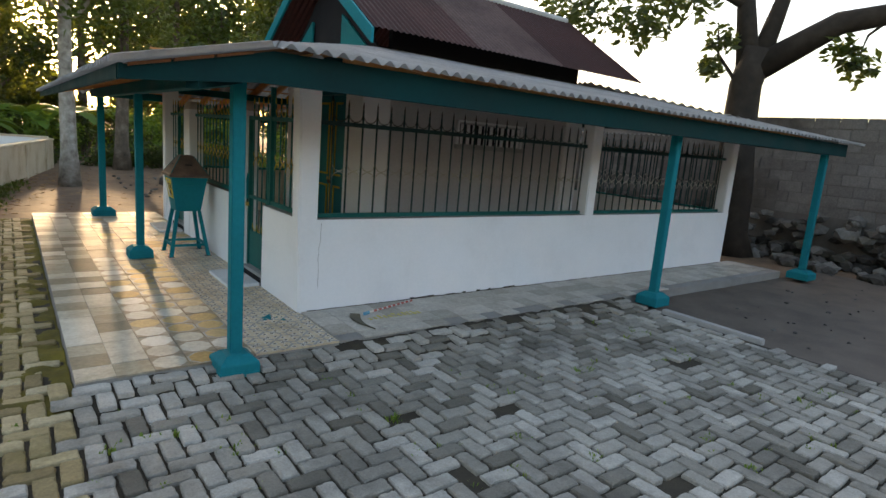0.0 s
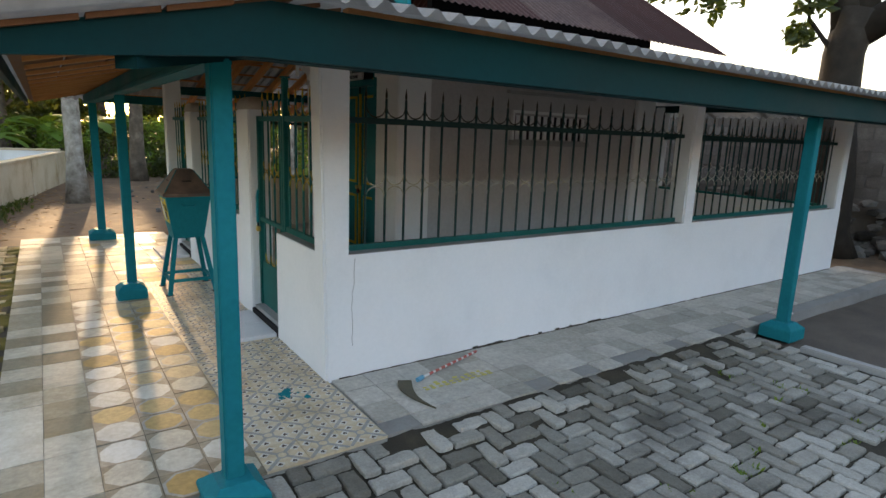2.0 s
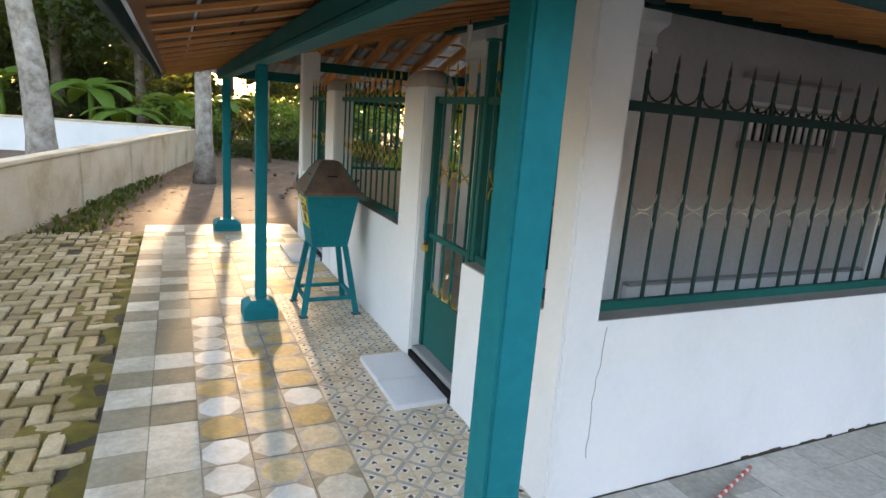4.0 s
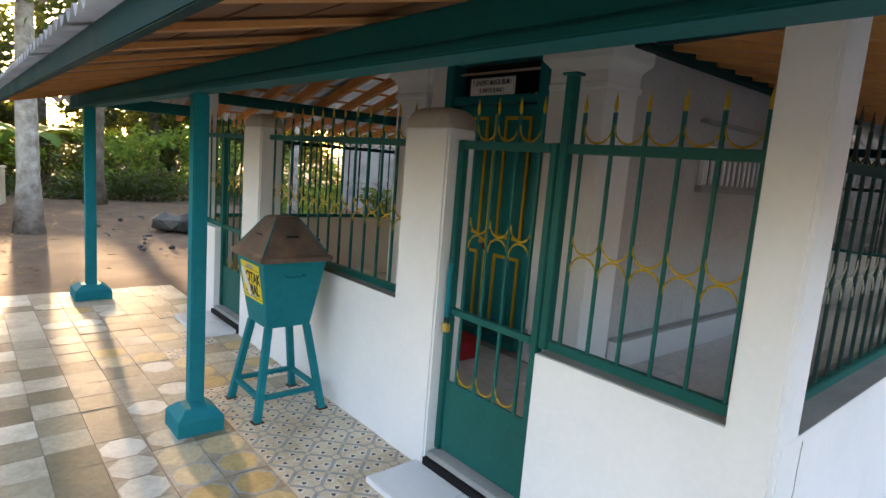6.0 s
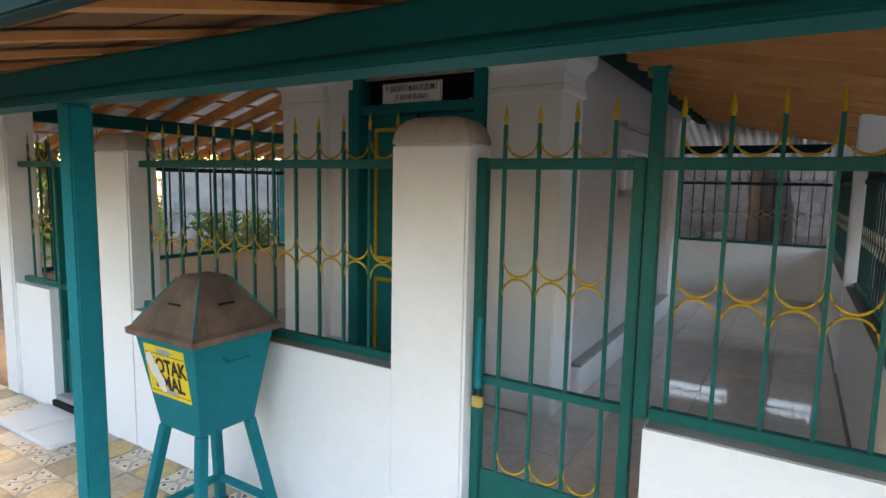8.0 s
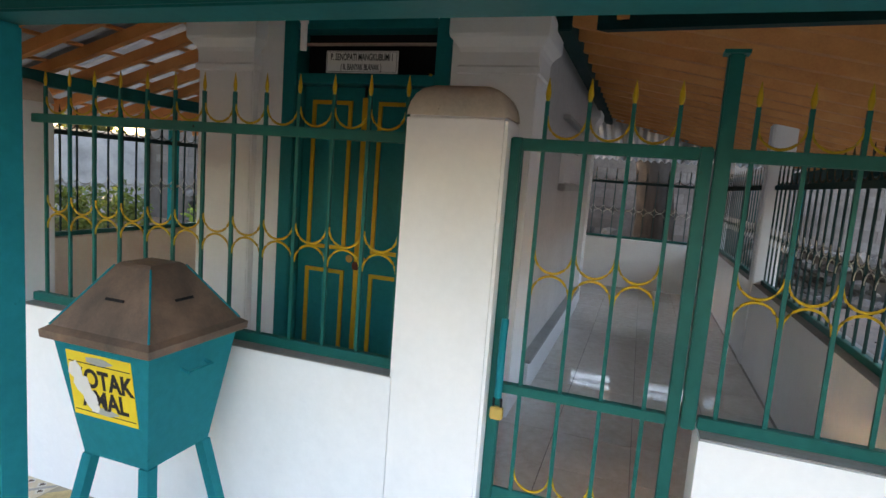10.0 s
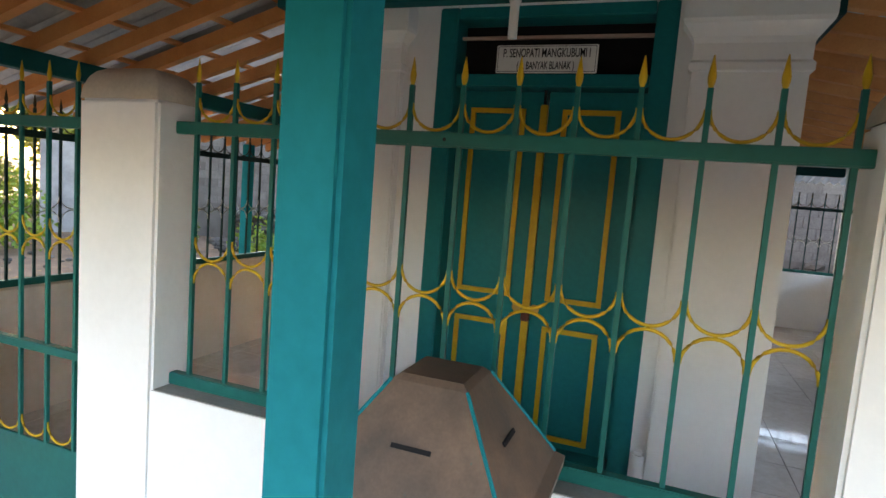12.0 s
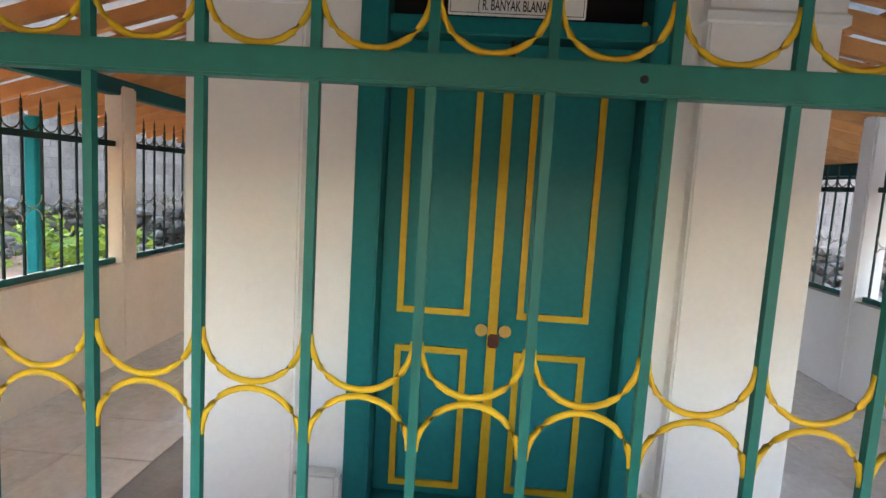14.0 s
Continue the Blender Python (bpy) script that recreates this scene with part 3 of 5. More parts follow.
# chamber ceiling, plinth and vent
# Added black sheets paint the shadow in the gap below the red eave.
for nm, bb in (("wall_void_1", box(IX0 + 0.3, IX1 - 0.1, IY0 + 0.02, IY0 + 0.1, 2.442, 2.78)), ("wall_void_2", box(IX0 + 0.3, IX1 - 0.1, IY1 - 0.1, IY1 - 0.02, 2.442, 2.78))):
    solid(nm, bb, DARK, "added black sheets for the shade in the gap under the red roof", "wall")
# Unseen ceiling, added so no daylight shows over the door.
solid("ceiling", box(IX0 + 0.2, IX1 - 0.2, IY0 + 0.2, IY1 - 0.2, 2.45, 2.5), DARK, "unseen black ceiling added to keep light out of the chamber", "ceiling")
GREYPAINT = painted("grey_ledge_paint", (0.34, 0.34, 0.33), (0.26, 0.26, 0.25), (0.4, 0.4, 0.39), 0.75, (0.5, 0.48, 0.45), 2.0)
pl = bmesh.new()
bx(pl, IX0 + 0.35, IX1 - 0.35, IY0 - 0.06, IY0 - 0.002, 0.0, 0.30, 0.008)
solid("plinth_side", pl, WHITE, "white plinth at the foot of the chamber wall", "plinth")
solid("plinth_ledge", box(IX0 + 0.35, IX1 - 0.35, IY0 - 0.075, IY0 - 0.002, 0.303, 0.325, 0.004), GREYPAINT, "grey ledge along the chamber plinth", "plinth")
for y0, y1 in ((6.335, 6.395), (7.505, 7.675)):
    solid("plinth_front", box(IX0 - 0.07, IX0 + 0.0, y0, y1, 0.0, 0.31, 0.014), WHITE, "chipped white plinth under the chamber pilaster", "plinth")
vent = thing("wall_vent", "barred horizontal vent with projecting ledges on white wall", "vent", (5.2, IY0, 0))
# The wall is not cut; a black sheet paints the vent's shaded depth.
part("opening", box(-0.55, 0.55, -0.012, -0.003, 1.45, 1.70), DARK, vent, "black sheet painting the shade inside the vent")
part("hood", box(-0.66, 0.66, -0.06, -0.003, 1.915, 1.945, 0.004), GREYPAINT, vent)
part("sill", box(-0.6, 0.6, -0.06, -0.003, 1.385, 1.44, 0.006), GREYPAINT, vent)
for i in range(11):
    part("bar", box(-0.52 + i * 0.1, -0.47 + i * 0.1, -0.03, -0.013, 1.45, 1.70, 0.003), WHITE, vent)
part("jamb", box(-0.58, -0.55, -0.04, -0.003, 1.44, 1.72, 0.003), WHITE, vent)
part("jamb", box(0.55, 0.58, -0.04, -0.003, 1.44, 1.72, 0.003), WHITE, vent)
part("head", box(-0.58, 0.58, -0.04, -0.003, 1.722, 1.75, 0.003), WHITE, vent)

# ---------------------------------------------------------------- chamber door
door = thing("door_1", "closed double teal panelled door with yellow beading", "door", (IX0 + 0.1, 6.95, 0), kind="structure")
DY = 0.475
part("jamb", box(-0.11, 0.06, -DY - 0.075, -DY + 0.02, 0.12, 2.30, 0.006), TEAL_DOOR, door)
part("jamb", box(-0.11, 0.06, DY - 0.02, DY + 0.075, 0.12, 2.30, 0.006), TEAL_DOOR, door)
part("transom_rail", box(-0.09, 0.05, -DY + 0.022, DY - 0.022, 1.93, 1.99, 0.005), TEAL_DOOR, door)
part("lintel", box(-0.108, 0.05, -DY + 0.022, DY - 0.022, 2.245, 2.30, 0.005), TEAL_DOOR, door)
# Black panel paints the unlit interior behind the transom.
part("transom_panel", box(0.03, 0.045, -DY + 0.022, DY - 0.022, 1.992, 2.243), DARK, door, "black panel painting the dark inside the transom")
part("transom_strip", box(-0.04, -0.02, -DY + 0.022, DY - 0.022, 2.165, 2.18), painted("dusty_pale_strip", (0.5, 0.34, 0.27), (0.42, 0.27, 0.21), (0.56, 0.4, 0.32)), door, "thin dusty pale strip")
part("threshold", box(-0.11, 0.05, -DY + 0.022, DY - 0.022, 0.10, 0.17, 0.006), TEAL_DOOR, door)


def bead_frame(y0, y1, z0, z1, w=0.024):
    bm = bmesh.new()
    bx(bm, -0.012, 0.0, y0, y0 + w, z0, z1)
    bx(bm, -0.012, 0.0, y1 - w, y1, z0, z1)
    bx(bm, -0.012, 0.0, y0 + w, y1 - w, z0, z0 + w)
    bx(bm, -0.012, 0.0, y0 + w, y1 - w, z1 - w, z1)
    return bm


for s in (-1, 1):
    y0, y1 = (0.004, DY - 0.024) if s > 0 else (-DY + 0.024, -0.004)
    leaf = part("door_leaf", box(-0.002, 0.04, y0, y1, 0.175, 1.925, 0.004), TEAL_DOOR, door)
    a, c = (0.105, 0.385) if s > 0 else (-0.345, -0.075)
    for z0, z1 in ((0.91, 1.84), (0.21, 0.78)):
        part("panel", box(-0.008, -0.0025, a + 0.026, c - 0.026, z0 + 0.026, z1 - 0.026, 0.002), TEAL_DOOR, leaf)
        part("beading", bead_frame(a, c, z0, z1), YELLOW, leaf, "yellow painted beading", at=(-0.003, 0, 0))
part("centre_strip", box(-0.022, -0.003, -0.004, 0.032, 0.18, 1.86, 0.004), YELLOW, door, "yellow painted meeting strip")
part("bolt", tube(bmesh.new(), [(-0.02, 0.012, 1.86), (-0.02, 0.012, 1.95)], 0.008, 6), DARK, door, "dark iron bolt")
part("paint_drop", box(-0.098, -0.091, -0.438, -0.418, 1.982, 1.996, 0.003), YELLOW, door, "drop of yellow paint")
BRASS = painted("tarnished_brass", (0.45, 0.3, 0.08), (0.35, 0.22, 0.06), (0.55, 0.38, 0.1), 0.4)
lock = part("lock", box(-0.05, -0.023, -0.012, 0.03, 0.80, 0.85, 0.006), RUST, door, "rusty padlock")
for s in (-1, 1):
    bm = bmesh.new()
    bmesh.ops.create_cone(bm, segments=12, radius1=0.024, radius2=0.019, depth=0.014, cap_ends=True, matrix=pose(-0.03, 0.012 + s * 0.045, 0.865, 0, 90, 0))
    part("escutcheon", bm, BRASS, door, "round yellow handle plate")

# sign over the door
PLATE = painted("white_sign_plate", (0.78, 0.78, 0.76), (0.72, 0.72, 0.7), (0.82, 0.82, 0.8), 0.5)
INK = painted("black_ink", (0.02, 0.02, 0.022), (0.015, 0.015, 0.016), (0.03, 0.03, 0.03), 0.6)


def lettering(text, size, m, parent, mat, squeeze=1.0, bold=0.0):
    cu = bpy.data.curves.new("lettering", "FONT")
    cu.body, cu.size, cu.align_x, cu.align_y, cu.extrude, cu.offset = text, size, "CENTER", "CENTER", 0.0008, bold
    ob = new("lettering", cu)
    cu.materials.append(mat)
    ob.parent = parent
    ob.matrix_basis = m @ Matrix.Diagonal((squeeze, 1, 1, 1))
    return ob


FACE_X = Matrix.Rotation(radians(-90), 4, "Z") @ Matrix.Rotation(radians(90), 4, "X")
sign = thing("name_sign", "white plate with two lines of black lettering over the door", "sign", (IX0 + 0.004, 6.962, 2.055))
part("plate", box(-0.012, 0, -0.236, 0.236, -0.064, 0.064, 0.003), PLATE, sign)
lettering("P. SENOPATI MANGKUBUMI I", 0.056, Matrix.Translation((-0.0135, 0, 0.025)) @ FACE_X, sign, INK, 0.56, 0.0006)
lettering("( R. BANYAK BLANAK )", 0.05, Matrix.Translation((-0.0135, 0, -0.032)) @ FACE_X, sign, INK, 0.52, 0.0006)
for s in (-1, 1):
    part("border", box(-0.0132, -0.0122, s * 0.228 - 0.001, s * 0.228 + 0.001, -0.058, 0.058), INK, sign)
    part("border", box(-0.0132, -0.0122, -0.227, 0.227, s * 0.057 - 0.001, s * 0.057 + 0.001), INK, sign)

# lamp hanging before the door
lamp = thing("hanging_lamp", "slim white unlit lamp hanging from the roof", "lamp", (2.69, 6.965, 0))
part("cord", tube(bmesh.new(), [(0, 0, 2.16), (0.0, 0.004, 2.30)], 0.006, 5), DARK, lamp)
part("socket", tube(bmesh.new(), [(0, 0, 2.115), (0, 0, 2.165)], 0.022, 10), PLATE, lamp)
part("tube", tube(bmesh.new(), [(0, 0, 1.985), (0, 0, 2.115)], 0.017, 10), PLATE, lamp)

# ---------------------------------------------------------------- collection box
LIDMAT = painted("browned_lid_metal", (0.14, 0.095, 0.07), (0.06, 0.052, 0.045), (0.25, 0.16, 0.11), 0.5, (0.02, 0.13, 0.12), 4.0)
PAPER_Y = painted("yellow_sticker", (0.75, 0.55, 0.03), (0.68, 0.48, 0.03), (0.8, 0.62, 0.06), 0.6)
SCRAPE = painted("torn_paper", (0.72, 0.70, 0.66), (0.6, 0.58, 0.55), (0.78, 0.77, 0.74), 0.9)


def square_rings(levels):
    bm = bmesh.new()
    prev = None
    for z, k in levels:
        ring = [bm.verts.new((a * k, c * k, z)) for a, c in ((-1, -1), (1, -1), (1, 1), (-1, 1))]
        if prev:
            for i in range(4):
                bm.faces.new((prev[i], prev[(i + 1) % 4], ring[(i + 1) % 4], ring[i]))
        else:
            bm.faces.new(ring[::-1])
        prev = ring
    bm.faces.new(prev)
    return bm


def collection_box(x, y):
    c = thing("collection_box", "teal tapered metal donation box with brown peaked lid", "donation box", (x, y, 0))
    r0, r1, z0, z1 = 0.125, 0.182, 0.49, 0.865
    body = part("body", square_rings(((z0, r0), (z1, r1))), TEAL, c)
    lid = part("lid", square_rings(((0.862, 0.2), (0.866, 0.206), (0.888, 0.208), (0.902, 0.188), (1.08, 0.07), (1.09, 0.058))), LIDMAT, c, "brown rusted peaked lid with coin slots")
    for a, b in ((-1, -1), (1, -1), (1, 1), (-1, 1)):
        bm = bmesh.new()
        lo = [bm.verts.new((a * 0.19 + u, b * 0.19 + w, 0.004)) for u, w in ((-.018, -.018), (.018, -.018), (.018, .018), (-.018, .018))]
        hi = [bm.verts.new((a * 0.112 + u, b * 0.112 + w, z0 - 0.001)) for u, w in ((-.018, -.018), (.018, -.018), (.018, .018), (-.018, .018))]
        bm.faces.new(lo[::-1]), bm.faces.new(hi)
        for i in range(4):
            bm.faces.new((lo[i], lo[(i + 1) % 4], hi[(i + 1) % 4], hi[i]))
        leg = part("leg", bm, TEAL, c)
        part("foot", box(a * 0.19 - 0.03, a * 0.19 + 0.03, b * 0.19 - 0.03, b * 0.19 + 0.03, 0.0, 0.004), RUST, leg, "rusty foot plate")
        p0 = Vector((a * 0.172, b * 0.172, 0.135))
        p1 = Vector((-b * 0.172, a * 0.172, 0.135))
        part("stretcher", slab_along(p0, p1, 0.025, 0.025, (a + -b, b + a, 0)), TEAL, c)
    for a, b in ((-1, -1), (1, -1), (1, 1), (-1, 1)):
        part("lid_edge", tube(bmesh.new(), [(a * 0.188, b * 0.188, 0.903), (a * 0.07, b * 0.07, 1.081)], 0.0035, 5), TEAL, lid, "teal painted lid edge")
    # coin slots and handles
    for k in range(4):
        sl = Matrix.Rotation(math.pi / 2 * k, 4, "Z") @ Matrix.Translation((-0.1315, 0, 0.991)) @ Matrix.Rotation(math.radians(-56.4), 4, "Y")
        part("coin_slot", box(-0.004, 0.004, -0.035, 0.035, -0.002, 0.002), DARK, lid, "dark coin slot", at=sl)
    grip = bmesh.new()
    tube(grip, [(-0.05, -0.172, 0.79), (-0.05, -0.2, 0.782), (0.05, -0.2, 0.782), (0.05, -0.172, 0.79)], 0.006, 6)
    part("handle", grip, TEAL, c)
    hasp = bmesh.new()
    tube(hasp, [(0.185, 0.06, 0.9), (0.22, 0.06, 0.95), (0.22, -0.02, 0.955), (0.185, -0.02, 0.9)], 0.006, 6)
    part("hasp", hasp, DARK, c, "black wire hasp")
    # sticker on the face towards the terrace
    slope = math.atan2(r1 - r0, z1 - z0)
    face = Matrix.Translation((-(r0 + (r1 - r0) * (0.73 - z0) / (z1 - z0)) - 0.0008, 0.012, 0.73)) @ Matrix.Rotation(-slope, 4, "Y")
    st = part("sticker", box(-0.001, 0.0, -0.125, 0.125, -0.105, 0.105), PAPER_Y, c, "torn yellow sticker with black lettering", at=face)
    lettering("KOTAK", 0.082, Matrix.Translation((-0.0015, -0.006, 0.022)) @ FACE_X, st, INK, 0.82, 0.0025)
    lettering("AMAL", 0.082, Matrix.Translation((-0.0015, -0.006, -0.045)) @ FACE_X, st, INK, 0.82, 0.0025)
    for z in (0.072, -0.088):
        part("rule", box(-0.0016, -0.0012, -0.118, 0.118, z - 0.0015, z + 0.0015), INK, st)
    for z, w in ((0.085, 0.05), (-0.078, 0.05)):
        part("ornament", prism([(w * math.cos(q) * (1 + 0.15 * math.cos(5 * q)), 0.012 * math.sin(q)) for q in (2 * math.pi * i / 20 for i in range(20))], 0, 0.0006), GREYPAINT, st, at=Matrix.Translation((-0.0012, 0, z)) @ FACE_X)
    rnd = random.Random(4)
    for cy, cz, r in ((0.095, 0.045, 0.03), (0.075, 0.0, 0.034), (0.05, -0.04, 0.03), (0.035, -0.07, 0.02)):
        ol = [((r * (0.75 + 0.4 * rnd.random())) * math.cos(q), (r * (0.75 + 0.4 * rnd.random())) * math.sin(q)) for q in (2 * math.pi * i / 14 for i in range(14))]
        part("torn_patch", prism(ol, 0, 0.0008), SCRAPE, st, "torn white paper patch", at=Matrix.Translation((-0.0024, cy, cz)) @ FACE_X)


collection_box(1.545, 6.725)

# ---------------------------------------------------------------- gates' steps
TILE_W = painted("white_glazed_tile", (0.72, 0.74, 0.76), (0.66, 0.68, 0.7), (0.78, 0.79, 0.8), 0.15, None, 1.0, 0.05)
for y0, y1 in ((5.09, 5.70), (8.04, 8.66)):
    st = thing("door_step", "white glazed tile step with dark edge before the gate", "step", (0, 0, 0), "gate steps")
    part("tread", box(1.53, 1.815, y0 + 0.02, (y0 + y1) / 2 - 0.003, 0.0, 0.03, 0.003), TILE_W, st)
    part("tread", box(1.53, 1.815, (y0 + y1) / 2 + 0.003, y1 + 0.04, 0.0, 0.03, 0.003), TILE_W, st)
    part("riser", box(1.818, 1.84, y0 + 0.004, y1 - 0.004, 0.0, 0.06), DARK, st, "dark riser under the threshold")
    part("threshold", box(1.842, 1.99, y0 + 0.004, y1 - 0.004, 0.0, 0.085, 0.004), GREYPAINT, st, "grey tiled threshold")

lockp = thing("padlock", "brass padlock hanging on the gate latch", "padlock", (RX - 0.035, 5.665, 0.70))
part("body", box(-0.012, 0.012, -0.02, 0.02, -0.02, 0.02, 0.004), BRASS, lockp)
part("shackle", tube(bmesh.new(), [(0, -0.012, 0.02), (0, -0.012, 0.045), (0, 0, 0.055), (0, 0.012, 0.045), (0, 0.012, 0.02)], 0.004, 6), DARK, lockp)
part("latch", tube(bmesh.new(), [(0.0, 0.0, 0.05), (0.0, 0.0, 0.25), (0.01, 0.0, 0.3)], 0.012, 8), TEAL, lockp, "teal iron latch bar")

redm = painted("red_cloth_dark", (0.28, 0.01, 0.012), (0.2, 0.008, 0.01), (0.34, 0.02, 0.02), 0.8)
rb = thing("red_box", "low dark red box standing on the corridor floor", "box", (2.87, 6.68, FLOOR))
part("body", box(-0.12, 0.12, -0.16, 0.16, 0.0, 0.15, 0.012), redm, rb)

# sills
for nm, b in (("sill_front_1", box(FX + 0.0, FX + 0.15, 4.378, 5.085, SILL + 0.001, SILL + 0.004)), ("sill_front_2", box(FX + 0.0, FX + 0.15, 6.025, 7.725, SILL + 0.001, SILL + 0.004)), ("sill_side_1", box(1.968, 5.275, SY - 0.0185, SY + 0.15, SILL + 0.001, SILL + 0.004)), ("sill_side_2", box(5.435, 8.41, SY - 0.0185, SY + 0.15, SILL + 0.001, SILL + 0.004))):
    solid(nm, b, CEMENT, "bare grey cement sill on low wall", "sill")

# ---------------------------------------------------------------- sickle on the walkway
STEEL = painted("dark_dull_steel", (0.09, 0.075, 0.045), (0.06, 0.05, 0.03), (0.13, 0.11, 0.07), 0.5, (0.2, 0.1, 0.04), 6.0)
REDP = painted("faded_red_tape", (0.5, 0.12, 0.1), (0.4, 0.2, 0.16), (0.55, 0.08, 0.06), 0.6, (0.7, 0.65, 0.6), 3.0)
BLUEP = painted("blue_band", (0.12, 0.35, 0.5), (0.1, 0.3, 0.42), (0.15, 0.4, 0.55), 0.5)
sk = thing("sickle", "sickle with dark curved blade and red taped handle", "sickle", (2.285, 3.955, 0.0))
bl = bmesh.new()
n = 12
outer, inner = [], []
for i in range(n + 1):
    f = i / n
    outer.append((-0.10 - 0.055 * math.sin(math.pi * f ** 0.8), 0.06 - 0.41 * f))
    inner.append((-0.03 - 0.067 * f ** 1.3 - 0.05 * math.sin(math.pi * f), 0.02 - 0.37 * f))
prof = outer + inner[::-1]
lo = [bl.verts.new((px, py, 0.006)) for px, py in prof]
hi = [bl.verts.new((px, py, 0.014)) for px, py in prof]
m2 = len(prof)
for i in range(n):
    a, b2, c2, d2 = i, i + 1, m2 - 2 - i, m2 - 1 - i
    bl.faces.new((hi[a], hi[b2], hi[c2], hi[d2]))
    bl.faces.new((lo[d2], lo[c2], lo[b2], lo[a]))
for i in range(m2):
    j = (i + 1) % m2
    bl.faces.new((lo[i], lo[j], hi[j], hi[i]))
part("blade", bl, STEEL, sk)
part("band", tube(bmesh.new(), [(0.0, 0.0, 0.016), (0.05, 0.02, 0.016)], 0.015, 8), BLUEP, sk, "blue collar")
stick = part("handle", tube(bmesh.new(), [(0.05, 0.02, 0.016), (0.3, 0.105, 0.012), (0.58, 0.2, 0.010)], 0.0075, 8), SCRAPE, sk, "pale stick handle wound with red tape")
for k in range(9):
    a0, a1 = 0.06 + k * 0.058, 0.06 + k * 0.058 + 0.034
    q0, q1 = (Vector((0.05 + 0.53 * a, 0.02 + 0.18 * a, 0.016 - 0.006 * a)) for a in (a0 / 0.53, a1 / 0.53))
    part("tape", tube(bmesh.new(), [q0, q1], 0.0088, 8), REDP, stick, "faded red tape")

# ---------------------------------------------------------------- boundary walls and yard
BWALL = painted("stained_cream_plaster", (0.62, 0.51, 0.36), (0.40, 0.29, 0.17), (0.70, 0.62, 0.49), 0.9, (0.3, 0.20, 0.10), 0.8, 0.4)


def wall_run(name, p0, p1, h, th, mat, label, panels=0):
    d = Vector((p1[0] - p0[0], p1[1] - p0[1], 0))
    w = thing(name, label, "wall", pose(p0[0], p0[1], GROUND - 0.1, 0, 0, math.degrees(math.atan2(d.y, d.x))), kind="structure")
    part("core", box(0, d.length, -th / 2, th / 2, 0, h, 0.01), mat, w)
    part("coping", box(-0.02, d.length + 0.02, -th / 2 - 0.03, th / 2 + 0.03, h + 0.002, h + 0.05, 0.012), BWALL, w)
    for i in range(panels):
        u = d.length * (i + 0.5) / panels
        part("pier", box(u - 0.05, u + 0.05, -th / 2 - 0.025, th / 2 + 0.025, 0, h - 0.002, 0.006), mat, w)
    return w


wall_run("wall_boundary_1", (-3.2, 0.0), (0.95, 19.2), 0.80, 0.14, BWALL, "low cream boundary wall with brown water stains", 9)
wall_run("wall_boundary_2", (0.9, 19.3), (-14, 22.5), 0.84, 0.14, WHITE, "low white boundary wall beyond the path", 6)


BLOCK_MORTAR = painted("dark_mortar", (0.12, 0.107, 0.095), (0.08, 0.07, 0.06), (0.15, 0.135, 0.12), 0.95, (0.06, 0.05, 0.045), 1.5, 0.5)


def rear_wall():
    w = thing("wall_rear", "tall wall of pale grey concrete blocks over dark stones", "wall", (11.45, 0, GROUND - 0.1), kind="structure")
    part("core", box(-0.012, 0.16, -9, 17, 0, 2.5), BLOCK_MORTAR, w)
    me = mesh_of("block", box(0, 0.04, 0.006, 0.394, 0.006, 0.186, 0.006), BLOCKS)
    k = 0
    rnd = random.Random(9)
    for r in range(13):
        y = -2.0 + (0.2 if r % 2 else 0)
        while y < 16.6:
            if r >= 4 and 1.5 < y < 9.9 and k < 300:
                part("block", me, BLOCKS, w, at=(-0.021 + rnd.uniform(-0.004, 0.004), y, 0.1 + r * 0.19))
                k += 1
            y += 0.4
    bm = bmesh.new()
    for r in range(13):
        y = -9.0 + (0.2 if r % 2 else 0)
        while y < 16.5:
            inside = r >= 4 and 1.5 < y < 9.9
            if not inside and r >= 4:
                o = rnd.uniform(-0.004, 0.004)
                bx(bm, -0.021 + o, 0.02, y + 0.006, y + 0.394, 0.1 + r * 0.19 + 0.006, 0.1 + r * 0.19 + 0.186)
            y += 0.4
    ob = part("block_courses", bm, BLOCKS_I, w)
    ob["kind"] = "stuff"
    return w


BLOCKS = pieces("concrete_block", ((0.0, (0.125, 0.112, 0.10)), (0.5, (0.145, 0.132, 0.12)), (1.0, (0.165, 0.15, 0.138))), 0.95, 40, 0.7, (0.045, 0.038, 0.03), 0.85)
BLOCKS_I = pieces("concrete_block_rest", ((0.0, (0.125, 0.112, 0.10)), (0.5, (0.145, 0.132, 0.12)), (1.0, (0.165, 0.15, 0.138))), 0.95, 40, 0.7, (0.045, 0.038, 0.03), 0.85, True)
rear_wall()
wall_run("wall_end", (11.4, 17.0), (8.9, 18.6), 2.0, 0.16, BLOCK, "grey plastered wall at the end of the yard", 0)

# Unseen wall, added to cut low sky light that brightened the corridor.
solid("wall_close", box(-22, 22, -8.4, -8.2, GROUND - 0.1, 4.2), BLOCK, "unseen grey wall added behind the court to block low sky", "wall")

STONES = pieces("rubble_stone", ((0.0, (0.03, 0.026, 0.022)), (0.5, (0.07, 0.062, 0.054)), (1.0, (0.16, 0.15, 0.135))), 0.95, 30, 3.0, (0.05, 0.06, 0.03), 0.5, True)


